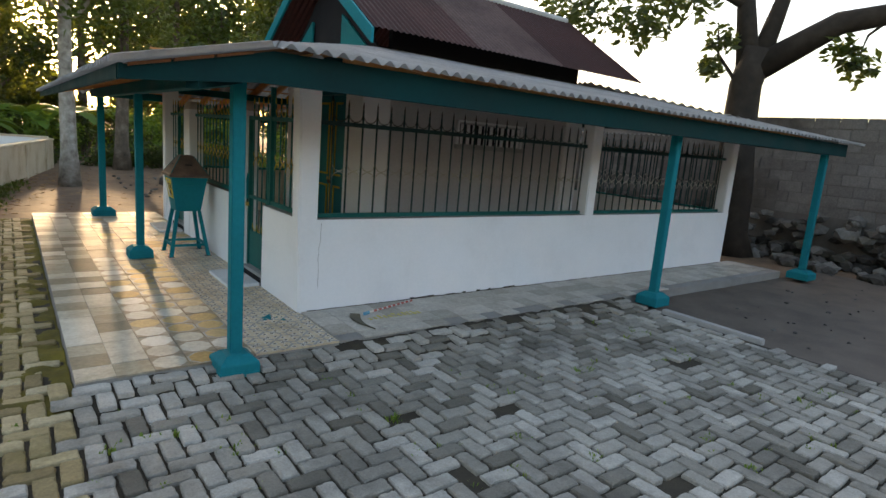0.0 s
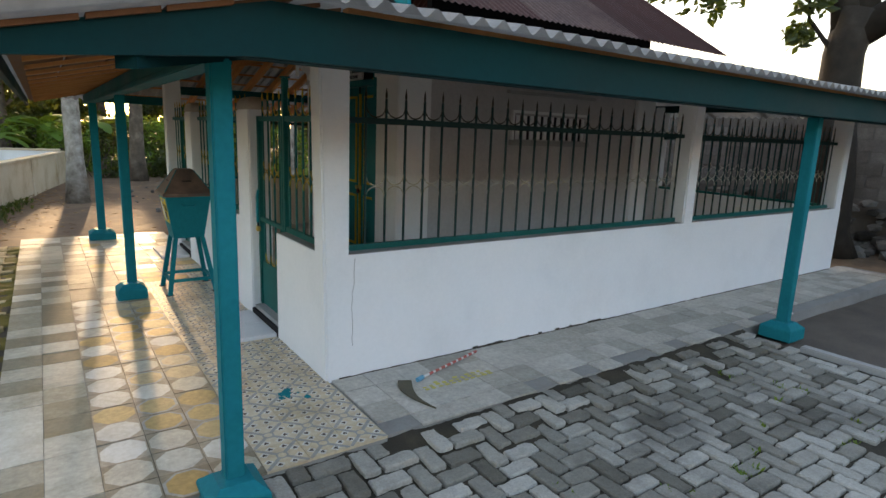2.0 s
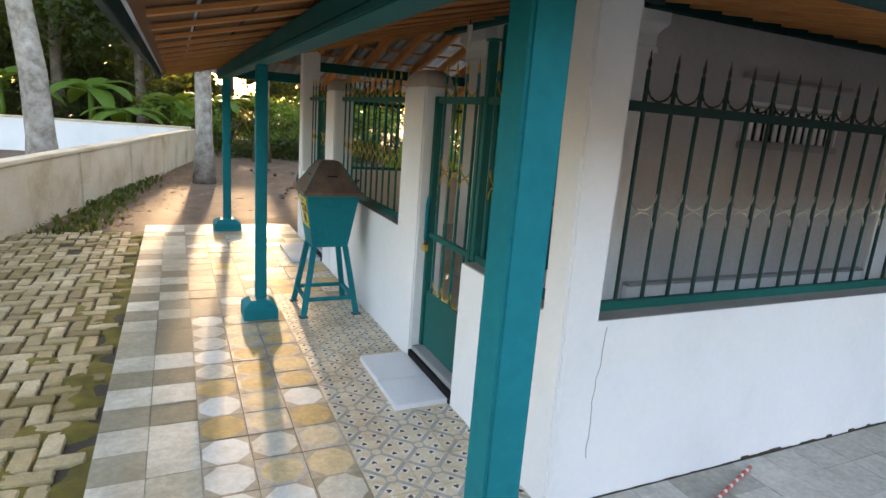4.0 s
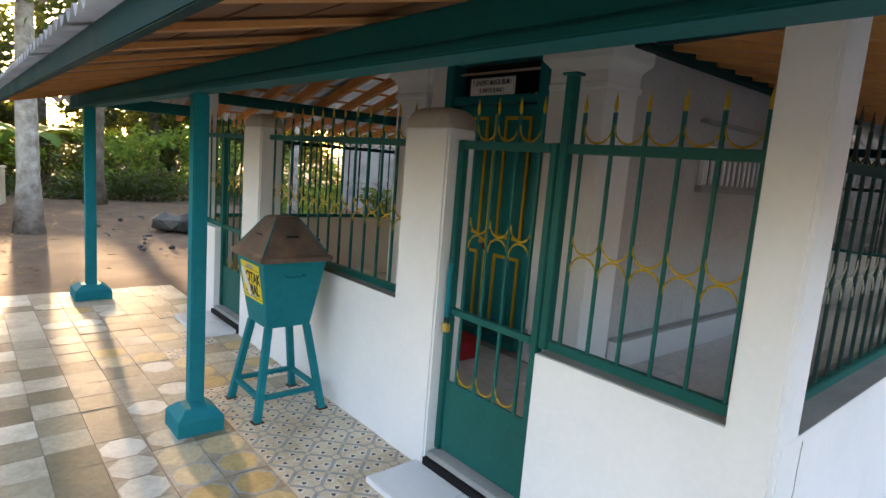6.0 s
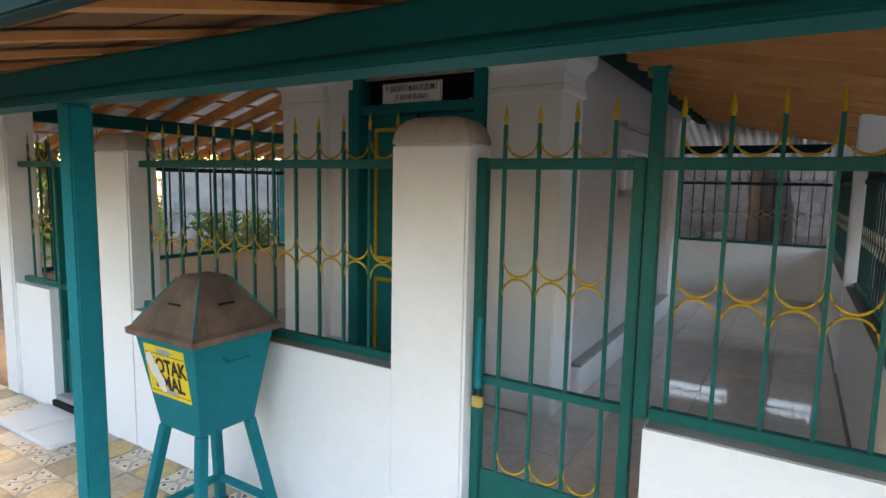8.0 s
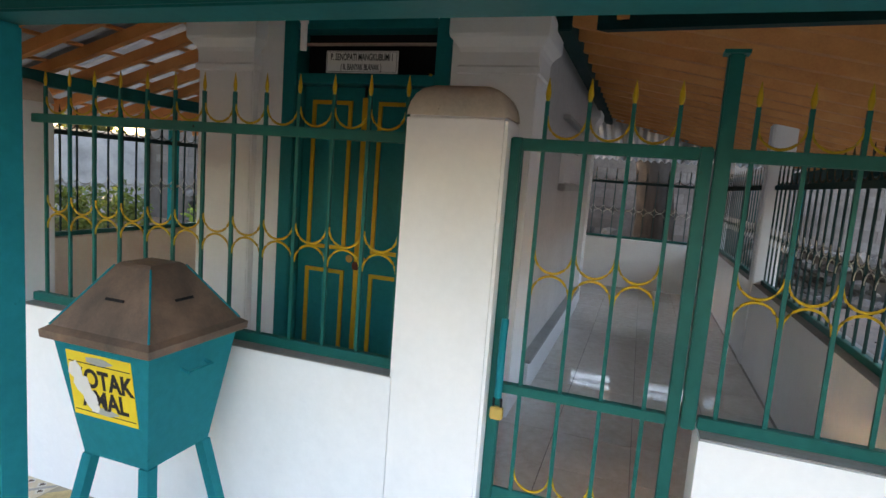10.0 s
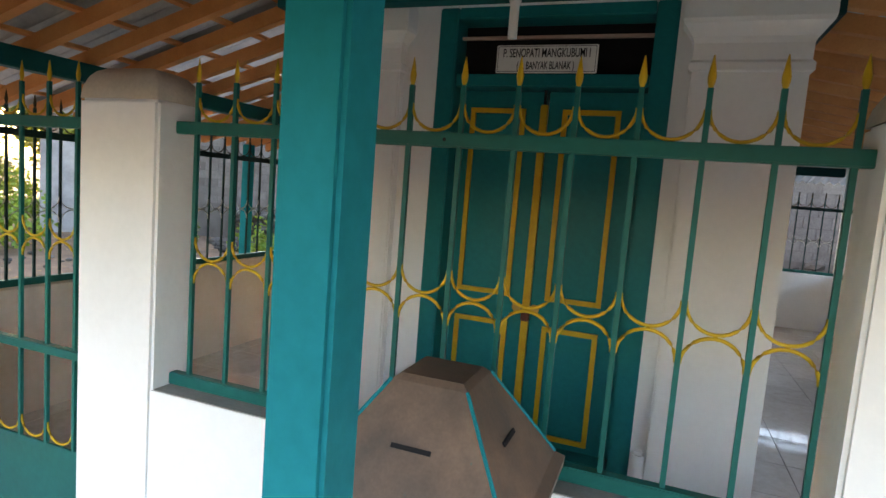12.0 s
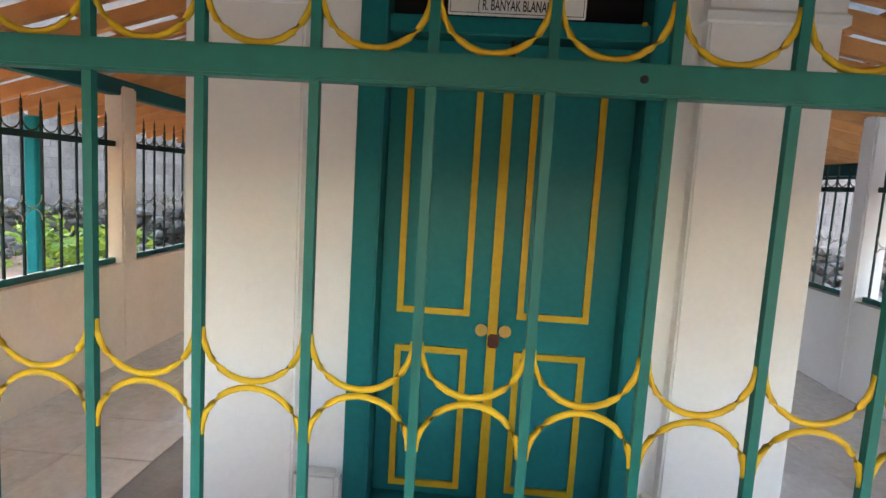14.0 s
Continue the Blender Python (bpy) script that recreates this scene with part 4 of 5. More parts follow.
def rubble(name, spots, label):
    me = bpy.data.meshes.new(name)
    verts, faces = [], []
    base = bmesh.new()
    bmesh.ops.create_icosphere(base, subdivisions=1, radius=1.0)
    bv = [v.co.copy() for v in base.verts]
    bf = [[v.index for v in f.verts] for f in base.faces]
    base.free()
    rnd = random.Random(len(spots))
    for x, y, z, r in spots:
        o = len(verts)
        s = (r * rnd.uniform(0.8, 1.35), r * rnd.uniform(0.8, 1.35), r * rnd.uniform(0.5, 0.85))
        for v in bv:
            j = 1 + rnd.uniform(-0.22, 0.22)
            verts.append((x + v.x * s[0] * j, y + v.y * s[1] * j, z + v.z * s[2] * j))
        faces += [[i + o for i in f] for f in bf]
    me.from_pydata(verts, [], faces)
    me.materials.append(STONES)
    return tagged(new(name, me), label, "stones", "", "stuff")


rnd = random.Random(12)
rubble("stone_rubble", [(rnd.uniform(10.3, 11.35), rnd.uniform(-2, 15.5), GROUND, rnd.uniform(0.07, 0.17)) for _ in range(420)] + [(11.36 - 0.35 * rnd.random() ** 2, rnd.uniform(-6, 15.5), GROUND + 0.75 * rnd.random(), rnd.uniform(0.08, 0.17)) for _ in range(700)] + [(rnd.uniform(9.4, 11.0), rnd.uniform(5.5, 15), GROUND, rnd.uniform(0.04, 0.13)) for _ in range(260)], "heap of dark rubble stones at the foot of the wall")
rubble("yard_stones", [(rnd.uniform(2.0, 8.5), rnd.uniform(11.0, 17.0), GROUND - 0.01, rnd.uniform(0.02, 0.06)) for _ in range(160)] + [(3.3 + rnd.uniform(-.5, .5), 14.6 + rnd.uniform(-.4, .4), GROUND + 0.1, rnd.uniform(0.15, 0.3)) for _ in range(8)], "scattered stones on the bare yard")

# kerb beyond the post and the strip of soil
KERB = painted("pale_concrete", (0.42, 0.41, 0.39), (0.33, 0.32, 0.3), (0.48, 0.47, 0.45), 0.9, (0.25, 0.24, 0.22), 2.0, 0.4)
solid("kerb", box(5.30, 5.38, 2.12, 3.12, GROUND - 0.12, GROUND + 0.02, 0.008), KERB, "thin concrete kerb between paving and soil", "kerb")

SOIL_GREY = painted("packed_grey_soil", (0.13, 0.105, 0.085), (0.085, 0.07, 0.057), (0.17, 0.14, 0.115), 0.95, (0.05, 0.045, 0.035), 1.6, 0.8)


def soil_court():
    """Uneven packed soil beyond the paving, sinking into the ground at its rim."""
    bm = bmesh.new()
    nx, ny = 60, 70
    grid = []
    for i in range(nx + 1):
        row = []
        for j in range(ny + 1):
            x, y = 5.29 + 5.6 * i / nx, -5.0 + 8.52 * j / ny
            rim = min(1, (nx - i) / 6, j / 6)
            row.append(bm.verts.new((x, y, GROUND - 0.10 + 0.062 * rim + 0.014 * noise.noise((x * 1.1, y * 1.1, 2)) + 0.006 * noise.noise((x * 9, y * 9, 3)))))
        grid.append(row)
    for i in range(nx):
        for j in range(ny):
            bm.faces.new((grid[i][j], grid[i + 1][j], grid[i + 1][j + 1], grid[i][j + 1]))
    return bm


solid("ground_court", soil_court(), SOIL_GREY, "packed dark grey soil beside the paving", "ground", smooth=True)
rnd = random.Random(31)
rubble("court_pebbles", [(rnd.uniform(5.5, 10.3), rnd.uniform(-2, 3.3), GROUND - 0.035, rnd.uniform(0.008, 0.028)) for _ in range(120)], "small stones scattered on the packed soil")

# ---------------------------------------------------------------- plants
def leaf_material(name, a, b, c):
    def build(n, l, bs):
        rnd = n.new("ShaderNodeNewGeometry").outputs["Random Per Island"]
        col = ramp_of(n, l, rnd, (0.0, a), (0.55, b), (1.0, c))
        l.new(col, bs.inputs["Base Color"])
        bs.inputs["Roughness"].default_value = 0.5
        tr = n.new("ShaderNodeBsdfTranslucent")
        l.new(mix_of(n, l, 0.5, col, (0.30, 0.34, 0.03)), tr.inputs["Color"])
        mx = n.new("ShaderNodeMixShader")
        mx.inputs[0].default_value = 0.4
        l.new(bs.outputs[0], mx.inputs[1]), l.new(tr.outputs[0], mx.inputs[2])
        l.new(mx.outputs[0], n["Material Output"].inputs["Surface"])
    return material(name, build)


LEAF = leaf_material("tree_leaves", (0.025, 0.052, 0.012), (0.05, 0.09, 0.018), (0.11, 0.14, 0.03))
LEAF_DARK = leaf_material("dark_leaves", (0.012, 0.028, 0.01), (0.025, 0.05, 0.015), (0.05, 0.08, 0.02))
LEAF_BRIGHT = leaf_material("bright_leaves", (0.08, 0.17, 0.02), (0.14, 0.26, 0.03), (0.26, 0.34, 0.04))
PALE_BARK = painted("patchy_pale_bark", (0.30, 0.27, 0.23), (0.12, 0.10, 0.08), (0.5, 0.47, 0.42), 0.95, (0.62, 0.6, 0.56), 4.0, 1.0)


def leaves_mesh(name, centres, per, spread, size, mat, rnd, droop=0.3):
    """Many small pointed leaves about the given centres."""
    verts, faces = [], []
    for cx, cy, cz, r in centres:
        for _ in range(per):
            d = Vector((rnd.gauss(0, 1), rnd.gauss(0, 1), rnd.gauss(0, 0.75)))
            d = d.normalized() * r * rnd.random() ** 0.45 * spread
            p = Vector((cx, cy, cz)) + d
            a = Vector((rnd.gauss(0, 1), rnd.gauss(0, 1), rnd.gauss(-droop, 0.6))).normalized()
            s = a.cross(Vector((rnd.gauss(0, 1), rnd.gauss(0, 1), rnd.gauss(0, 1)))).normalized()
            ll = size * rnd.uniform(0.7, 1.4)
            w = ll * 0.26
            o = len(verts)
            nrm = a.cross(s) * ll * 0.08
            verts += [p, p + a * ll * 0.45 + s * w + nrm, p + a * ll, p + a * ll * 0.45 - s * w + nrm]
            faces.append((o, o + 1, o + 2, o + 3))
    me = bpy.data.meshes.new(name)
    me.from_pydata([tuple(v) for v in verts], [], faces)
    me.materials.append(mat)
    return me


def limb_points(p, d, length, rnd, n=6, wob=0.18):
    pts = [Vector(p)]
    d = Vector(d).normalized()
    for _ in range(n):
        d = (d + Vector((rnd.gauss(0, wob), rnd.gauss(0, wob), rnd.gauss(0.03, wob * 0.7)))).normalized()
        pts.append(pts[-1] + d * length / n)
    return pts


def tree(x, y, height, r, seed, label, mat=LEAF, bark=BARK, lean=(0, 0), crown_from=0.45, crown_r=1.6, limbs=7, per=170, size=0.16, clumps=4):
    rnd = random.Random(seed)
    t = thing("tree", label, "tree", (x, y, GROUND - 0.08), "trees")
    pts = []
    for i in range(9):
        f = i / 8
        pts.append(Vector((lean[0] * f * f + rnd.uniform(-.04, .04) * height * 0.1 * f, lean[1] * f * f + rnd.uniform(-.04, .04) * height * 0.1 * f, f * height * 0.75)))
    bm = tube(bmesh.new(), pts, r, 12, r * 0.45)
    flare = [v for v in bm.verts if v.co.z < 0.02]
    for v in flare:
        v.co.x *= 1.35
        v.co.y *= 1.35
    for v in bm.verts:
        k = 1 + 0.12 * noise.noise((v.co.x * 5 + seed, v.co.y * 5, v.co.z * 1.5))
        ax = pts[min(8, int(v.co.z / (height * 0.75) * 8 + 0.5))]
        v.co.x = ax.x + (v.co.x - ax.x) * k
        v.co.y = ax.y + (v.co.y - ax.y) * k
    part("trunk", bm, bark, t, smooth=True)
    centres = []
    for i in range(limbs):
        f = crown_from + (1 - crown_from) * i / max(1, limbs - 1)
        p = pts[min(8, int(f * 8))]
        a = 2.4 * i + rnd.random()
        lp = limb_points(p, (math.cos(a), math.sin(a), 0.45 + 0.5 * f), crown_r * rnd.uniform(0.8, 1.25), rnd)
        part("limb", tube(bmesh.new(), lp, r * 0.35 * (1.2 - 0.6 * f), 7, r * 0.06), bark, t, smooth=True)
        for c in range(clumps):
            q = lp[min(len(lp) - 1, 2 + c)] + Vector((rnd.gauss(0, .25), rnd.gauss(0, .25), rnd.gauss(0.05, .2))) * crown_r * 0.45
            centres.append((q.x, q.y, q.z, crown_r * rnd.uniform(0.28, 0.5)))
    part("crown", leaves_mesh("crown", centres, per, 1.0, size, mat, rnd), mat, t, "ragged leafy crown")
    return t


# Bark darkened to near black: the trunk's backlit silhouette is in the colour.
DARKBARK = painted("silhouette_bark", (0.032, 0.025, 0.019), (0.018, 0.014, 0.011), (0.055, 0.045, 0.035), 0.95, (0.1, 0.1, 0.07), 2.5, 1.0)


def old_tree():
    """The great tree behind the building, with a forked trunk and hanging sprays."""
    rnd = random.Random(61)
    t = thing("tree", "huge old tree behind the building, trunk coloured as a dark silhouette", "tree", (10.38, 5.0, GROUND - 0.08), "trees")
    bm = tube(bmesh.new(), [(0, 0, 0), (0.0, 0.05, 0.4), (0.0, 0.1, 1.2), (-0.02, 0.2, 2.2), (0.0, 0.22, 3.0), (0.1, 0.15, 3.6)], 0.33, 14, 0.27)
    for v in bm.verts:
        k = 1 + 0.2 * noise.noise((v.co.x * 3, v.co.y * 3, v.co.z * 1.3)) + 0.35 * math.exp(-v.co.z * 3)
        v.co.x *= k
        v.co.y *= k
    part("trunk", bm, DARKBARK, t, smooth=True)
    limbs = (((0.1, 0.1, 3.3), (0.5, -0.9, 4.0), (1.0, -2.2, 4.25), (1.6, -4.2, 4.4), (2.0, -6.5, 4.8)), ((0.0, 0.2, 3.2), (0.1, 0.5, 4.5), (0.0, 1.0, 6.0), (-0.3, 1.8, 7.6)), ((0.1, 0.1, 3.4), (1.0, 0.2, 5.0), (2.2, -0.3, 6.8)), ((0.0, 0.5, 4.4), (-0.7, 1.2, 4.9), (-1.3, 2.1, 4.7), (-1.7, 2.8, 4.3)))
    cs = []
    for k, pts in enumerate(limbs):
        part("limb", tube(bmesh.new(), pts, (0.24, 0.2, 0.18, 0.1)[k], 9, 0.04), DARKBARK, t, smooth=True)
        for p in pts[2:]:
            for _ in range(3):
                cs.append((p[0] + rnd.gauss(0, .5), p[1] + rnd.gauss(0, .6), p[2] + 0.5 + rnd.gauss(0, .35), rnd.uniform(0.4, 0.8)))
    cs += [(-1.4, 2.2, 4.05, 0.5), (-1.1, 1.5, 4.0, 0.4), (-2.0, 2.7, 4.1, 0.45), (-0.45, 0.55, 3.75, 0.28), (-0.4, 0.7, 3.3, 0.22), (-1.9, 1.2, 3.9, 0.4), (-1.6, 0.8, 4.2, 0.45), (-1.1, 0.7, 4.3, 0.4), (-2.2, 1.8, 4.2, 0.5), (-1.5, 1.5, 3.75, 0.32), (-2.5, 2.2, 3.95, 0.4), (0.6, -1.3, 3.35, 0.3), (0.5, -1.0, 3.6, 0.3), (1.0, -2.0, 3.7, 0.4)]
    part("limb", tube(bmesh.new(), [(-0.1, 0.3, 3.0), (-0.35, 0.6, 3.5), (-0.5, 0.6, 4.0)], 0.04, 6, 0.01), DARKBARK, t)
    part("limb", tube(bmesh.new(), [(0.8, -1.6, 4.15), (0.6, -1.3, 3.8), (0.55, -1.2, 3.3)], 0.03, 6, 0.01), DARKBARK, t)
    part("crown", leaves_mesh("crown", cs, 85, 1.0, 0.17, LEAF_DARK, rnd), LEAF_DARK, t, "thin dark leafy crown")


tree(1.05, 14.7, 9.0, 0.17, 3, "tall tree with patchy pale bark on bare yard", LEAF, PALE_BARK, (0.1, 0.4), 0.5, 2.0)
tree(-1.2, 12.8, 9.5, 0.2, 5, "tall pale-barked tree behind the low boundary wall", LEAF, PALE_BARK, (-1.0, 0.4), 0.55, 2.2)
tree(2.7, 19.3, 8.0, 0.2, 8, "grey-trunked tree at the edge of the yard", LEAF, BARK, (0.3, 0.2), 0.5, 2.0)
old_tree()
tree(-0.4, 24.0, 10.0, 0.18, 21, "tree among the foliage beyond the yard", LEAF_DARK, BARK, (-0.3, 0), 0.3, 2.3, 9, 200, 0.2)
tree(-2.8, 25.0, 11.0, 0.2, 22, "tree among the foliage beyond the yard", LEAF, BARK, (0, 0), 0.3, 2.8, 9, 200, 0.2)
tree(-6.5, 26.0, 11.0, 0.22, 23, "tree among the foliage beyond the yard", LEAF_DARK, BARK, (0, 0), 0.25, 3.0, 9, 200, 0.22)
tree(6.0, 27.5, 10.5, 0.2, 24, "tree among the foliage beyond the yard", LEAF_DARK, BARK, (0, 0), 0.3, 2.8, 9, 200, 0.2)
tree(7.0, 26.0, 9.0, 0.2, 25, "tree among the foliage beyond the yard", LEAF, BARK, (0, 0), 0.3, 2.6, 8, 180, 0.2)
tree(5.6, 15.0, 6.5, 0.1, 26, "slim pale-trunked tree in the garden", LEAF, PALE_BARK, (0.1, 0.2), 0.55, 1.3, 6, 110, 0.15)
tree(9.8, 19.5, 9.0, 0.2, 27, "tree in the garden corner", LEAF, BARK, (0, 0), 0.35, 2.4, 8, 160, 0.18)
tree(-11.0, 22.0, 10.0, 0.22, 28, "tree among the foliage beyond the wall", LEAF, BARK, (0, 0), 0.25, 3.2, 9, 190, 0.22)
tree(8.0, 33.0, 12.0, 0.25, 30, "tree in the far wood", LEAF_DARK, BARK, (0, 0), 0.2, 3.4, 9, 190, 0.26)
tree(-4.0, 33.0, 12.0, 0.25, 31, "tree in the far wood", LEAF_DARK, BARK, (0, 0), 0.2, 3.4, 9, 190, 0.26)

tree(2.7, 29.5, 13.0, 0.2, 32, "tall tree against the low sun", LEAF_DARK, BARK, (0, 0), 0.46, 2.6, 9, 150, 0.2)
for i, (x, y, h) in enumerate(((-18, 28, 13), (-14, 34, 15), (-9.5, 31, 14), (-6.0, 38, 16), (-1.8, 36, 15), (-2.2, 29, 13), (7.5, 38, 15), (11.5, 30, 13), (14, 36, 15), (-24, 22, 13), (-22, 32, 15), (18, 28, 13))):
    tree(x, y, h, 0.25, 90 + i, "tall tree in the dark wood beyond the yard", LEAF_DARK, BARK, (0, 0), 0.16, 3.6, 11, 230, 0.32, 4)


def banana(x, y, h, seed, n=9):
    rnd = random.Random(seed)
    t = thing("banana_plant", "banana plant with long torn bright green leaves", "banana plant", (x, y, GROUND - 0.08), "banana plants")
    part("stem", tube(bmesh.new(), [(0, 0, 0), (0.02, 0.01, h * 0.35), (0, 0, h * 0.6)], 0.11, 9, 0.06), LEAF_BRIGHT, t, smooth=True)
    for i in range(n):
        a = 2.4 * i + rnd.uniform(-.4, .4)
        up = rnd.uniform(0.5, 1.5)
        ln = h * rnd.uniform(0.5, 0.7)
        p = Vector((0, 0, h * 0.55))
        d = Vector((math.cos(a), math.sin(a), up)).normalized()
        bm = bmesh.new()
        rows = []
        for k in range(9):
            f = k / 8
            w = 0.02 + 0.24 * math.sin(math.pi * min(1, f * 0.92 + 0.08)) ** 0.7 * (1 if k > 1 else 0.1)
            s = Vector((-math.sin(a), math.cos(a), 0))
            rows.append([bm.verts.new(p - s * w + Vector((0, 0, -0.05 * w))), bm.verts.new(p + Vector((0, 0, 0.03))), bm.verts.new(p + s * w + Vector((0, 0, -0.05 * w)))])
            d = (d + Vector((0, 0, -0.16 - 0.08 * rnd.random()))).normalized()
            p = p + d * ln / 8
        for q, w2 in zip(rows, rows[1:]):
            for c in range(2):
                bm.faces.new((q[c], q[c + 1], w2[c + 1], w2[c]))
        part("leaf", bm, LEAF_BRIGHT, t, smooth=True)
    return t


for i, (x, y, h) in enumerate(((-1.6, 22.0, 2.8), (0.5, 22.5, 2.4), (1.8, 23.0, 2.6), (-4.0, 23.5, 3.0), (-6.0, 22.8, 3.0), (3.2, 24.0, 2.4), (-0.6, 20.8, 1.9), (5.2, 24.5, 2.5), (6.6, 22.6, 2.2), (-8.5, 24, 3.0))):
    banana(x, y, h, 40 + i)


def bush(x, y, w, h, seed, mat):
    rnd = random.Random(seed)
    t = thing("bush", "leafy green bush at the edge of the yard", "bush", (x, y, GROUND - 0.08), "bushes")
    cs = [(rnd.uniform(-w, w), rnd.uniform(-.5, .5), rnd.uniform(0.1, h), rnd.uniform(0.25, 0.5)) for _ in range(12 if h < 2.2 else 30)]
    part("foliage", leaves_mesh("foliage", cs, 90, 1.0, 0.14 if h < 2.2 else 0.2, mat, rnd), mat, t)
    for k in range(4):
        part("stem", tube(bmesh.new(), limb_points((rnd.uniform(-w, w) * 0.5, 0, 0), (rnd.gauss(0, .3), rnd.gauss(0, .3), 1), h, rnd, 4), 0.02, 5, 0.006), BARK, t)
    return t


for i, (x, y, w, h, m) in enumerate(((2.5, 22.5, 1.2, 1.1, LEAF), (4.6, 22.0, 1.3, 1.7, LEAF_BRIGHT), (6.8, 21.0, 1.4, 1.8, LEAF_BRIGHT), (8.4, 19.6, 1.3, 1.8, LEAF_BRIGHT), (5.8, 22.6, 1.4, 1.9, LEAF_BRIGHT), (3.0, 23.0, 1.4, 1.8, LEAF_BRIGHT), (0.9, 22.0, 1.3, 1.5, LEAF_BRIGHT), (6.6, 16.6, 0.9, 0.8, LEAF_BRIGHT), (8.2, 15.2, 0.8, 0.7, LEAF), (9.4, 12.8, 0.6, 0.5, LEAF_BRIGHT), (-2.5, 24.0, 1.6, 1.4, LEAF_DARK), (0.6, 25, 1.6, 1.5, LEAF_DARK), (4.0, 26, 1.6, 1.5, LEAF_DARK), (-5.5, 25, 1.6, 1.5, LEAF_DARK), (2.2, 20.6, 1.1, 0.6, LEAF_DARK), (4.2, 20.4, 1.1, 0.65, LEAF_DARK), (6.2, 19.9, 1.1, 0.65, LEAF_DARK), (-9, 25, 1.8, 1.6, LEAF_DARK), (7.8, 24, 1.6, 1.5, LEAF_DARK), (10.5, 22, 1.5, 1.5, LEAF), (-1.0, 27, 1.9, 2.4, LEAF_DARK), (2.2, 27.5, 1.9, 2.5, LEAF_DARK), (5.2, 28, 1.9, 2.5, LEAF_DARK), (-4.2, 27.5, 1.9, 2.5, LEAF_DARK), (-7.4, 28, 1.9, 2.5, LEAF_DARK), (-10.8, 28, 1.9, 2.6, LEAF_DARK), (0.6, 29, 1.9, 2.6, LEAF_DARK), (-2.6, 29, 1.9, 2.6, LEAF_DARK), (-7.0, 32, 2.0, 3.4, LEAF_DARK), (-3.6, 32, 2.0, 3.4, LEAF_DARK), (0.0, 32, 2.0, 3.4, LEAF_DARK), (3.4, 32, 2.0, 3.4, LEAF_DARK), (6.6, 32, 2.0, 3.4, LEAF_DARK), (10.0, 31, 2.0, 3.4, LEAF_DARK))):
    bush(x, y, w, h, 70 + i, m)


def blades(name, spots, mat, label, cat):
    verts, faces = [], []
    rnd = random.Random(len(spots))
    for x, y, z, h in spots:
        for _ in range(7):
            a = rnd.uniform(0, 6.28)
            lean = rnd.uniform(0.2, 0.9)
            hh = h * rnd.uniform(0.6, 1.2)
            px, py = x + rnd.gauss(0, .012), y + rnd.gauss(0, .012)
            s = Vector((-math.sin(a), math.cos(a), 0)) * hh * 0.14
            tip = Vector((px + math.cos(a) * hh * lean, py + math.sin(a) * hh * lean, z + hh))
            b = Vector((px, py, z))
            mid = b.lerp(tip, 0.5) + Vector((0, 0, hh * 0.12))
            o = len(verts)
            verts += [tuple(b - s * 0.4), tuple(b + s * 0.4), tuple(mid + s), tuple(mid - s), tuple(tip)]
            faces += [(o, o + 1, o + 2, o + 3), (o + 3, o + 2, o + 4)]
    me = bpy.data.meshes.new(name)
    me.from_pydata(verts, [], faces)
    me.materials.append(mat)
    return tagged(new(name, me), label, cat, "", "stuff")


rnd = random.Random(5)
blades("paving_weeds", [(rnd.uniform(-1.2, 4.5), rnd.uniform(0.9, 3.4), GROUND - 0.02, rnd.uniform(0.015, 0.04)) for _ in range(110)] + [(cx + rnd.gauss(0, .035), cy + rnd.gauss(0, .025), GROUND - 0.02, rnd.uniform(0.012, 0.035)) for cx, cy in ((rnd.uniform(-1.2, 4.6), rnd.uniform(0.8, 3.2)) for _ in range(42)) for _ in range(7)], LEAF_BRIGHT, "tiny green weeds sprouting between pavers", "weeds")
blades("path_grass", [(-0.55 + 0.12 * (y - 10) + rnd.gauss(0, .14), y, GROUND - 0.03, rnd.uniform(0.03, 0.1)) for y in (rnd.uniform(9.8, 15.0) for _ in range(420))], LEAF, "low grass along the edge of the path", "grass")

# fallen leaves
DRY = pieces("dry_leaf", ((0.0, (0.12, 0.06, 0.025)), (0.5, (0.28, 0.15, 0.06)), (1.0, (0.42, 0.27, 0.1))), 0.9, 40, 3, (0.1, 0.05, 0.02), 0.3, True)
lv, lf = [], []
for _ in range(900):
    if rnd.random() < 0.45:
        x, y = rnd.uniform(-1.6, 0.2), rnd.uniform(10.0, 17)
        x += 0.2 * (y - 10) - 0.2
    else:
        x, y = rnd.uniform(0.3, 9.5), rnd.uniform(10.6, 19)
    a = rnd.uniform(0, 6.28)
    s = rnd.uniform(0.03, 0.07)
    c, d = math.cos(a) * s, math.sin(a) * s
    z = GROUND - 0.012
    o = len(lv)
    lv += [(x - c, y - d, z), (x + d * 0.45, y - c * 0.45, z + 0.012), (x + c, y + d, z + 0.006), (x - d * 0.45, y + c * 0.45, z + 0.012)]
    lf.append((o, o + 1, o + 2, o + 3))
me = bpy.data.meshes.new("fallen_leaves")
me.from_pydata(lv, [], lf)
me.materials.append(DRY)
tagged(new("fallen_leaves", me), "dry brown leaves scattered on the soil", "leaves", "", "stuff")

# moss along the terrace
MOSS = painted("yellow_green_moss", (0.13, 0.105, 0.02), (0.07, 0.058, 0.016), (0.21, 0.165, 0.028), 0.95, (0.05, 0.05, 0.03), 4.0, 0.9)


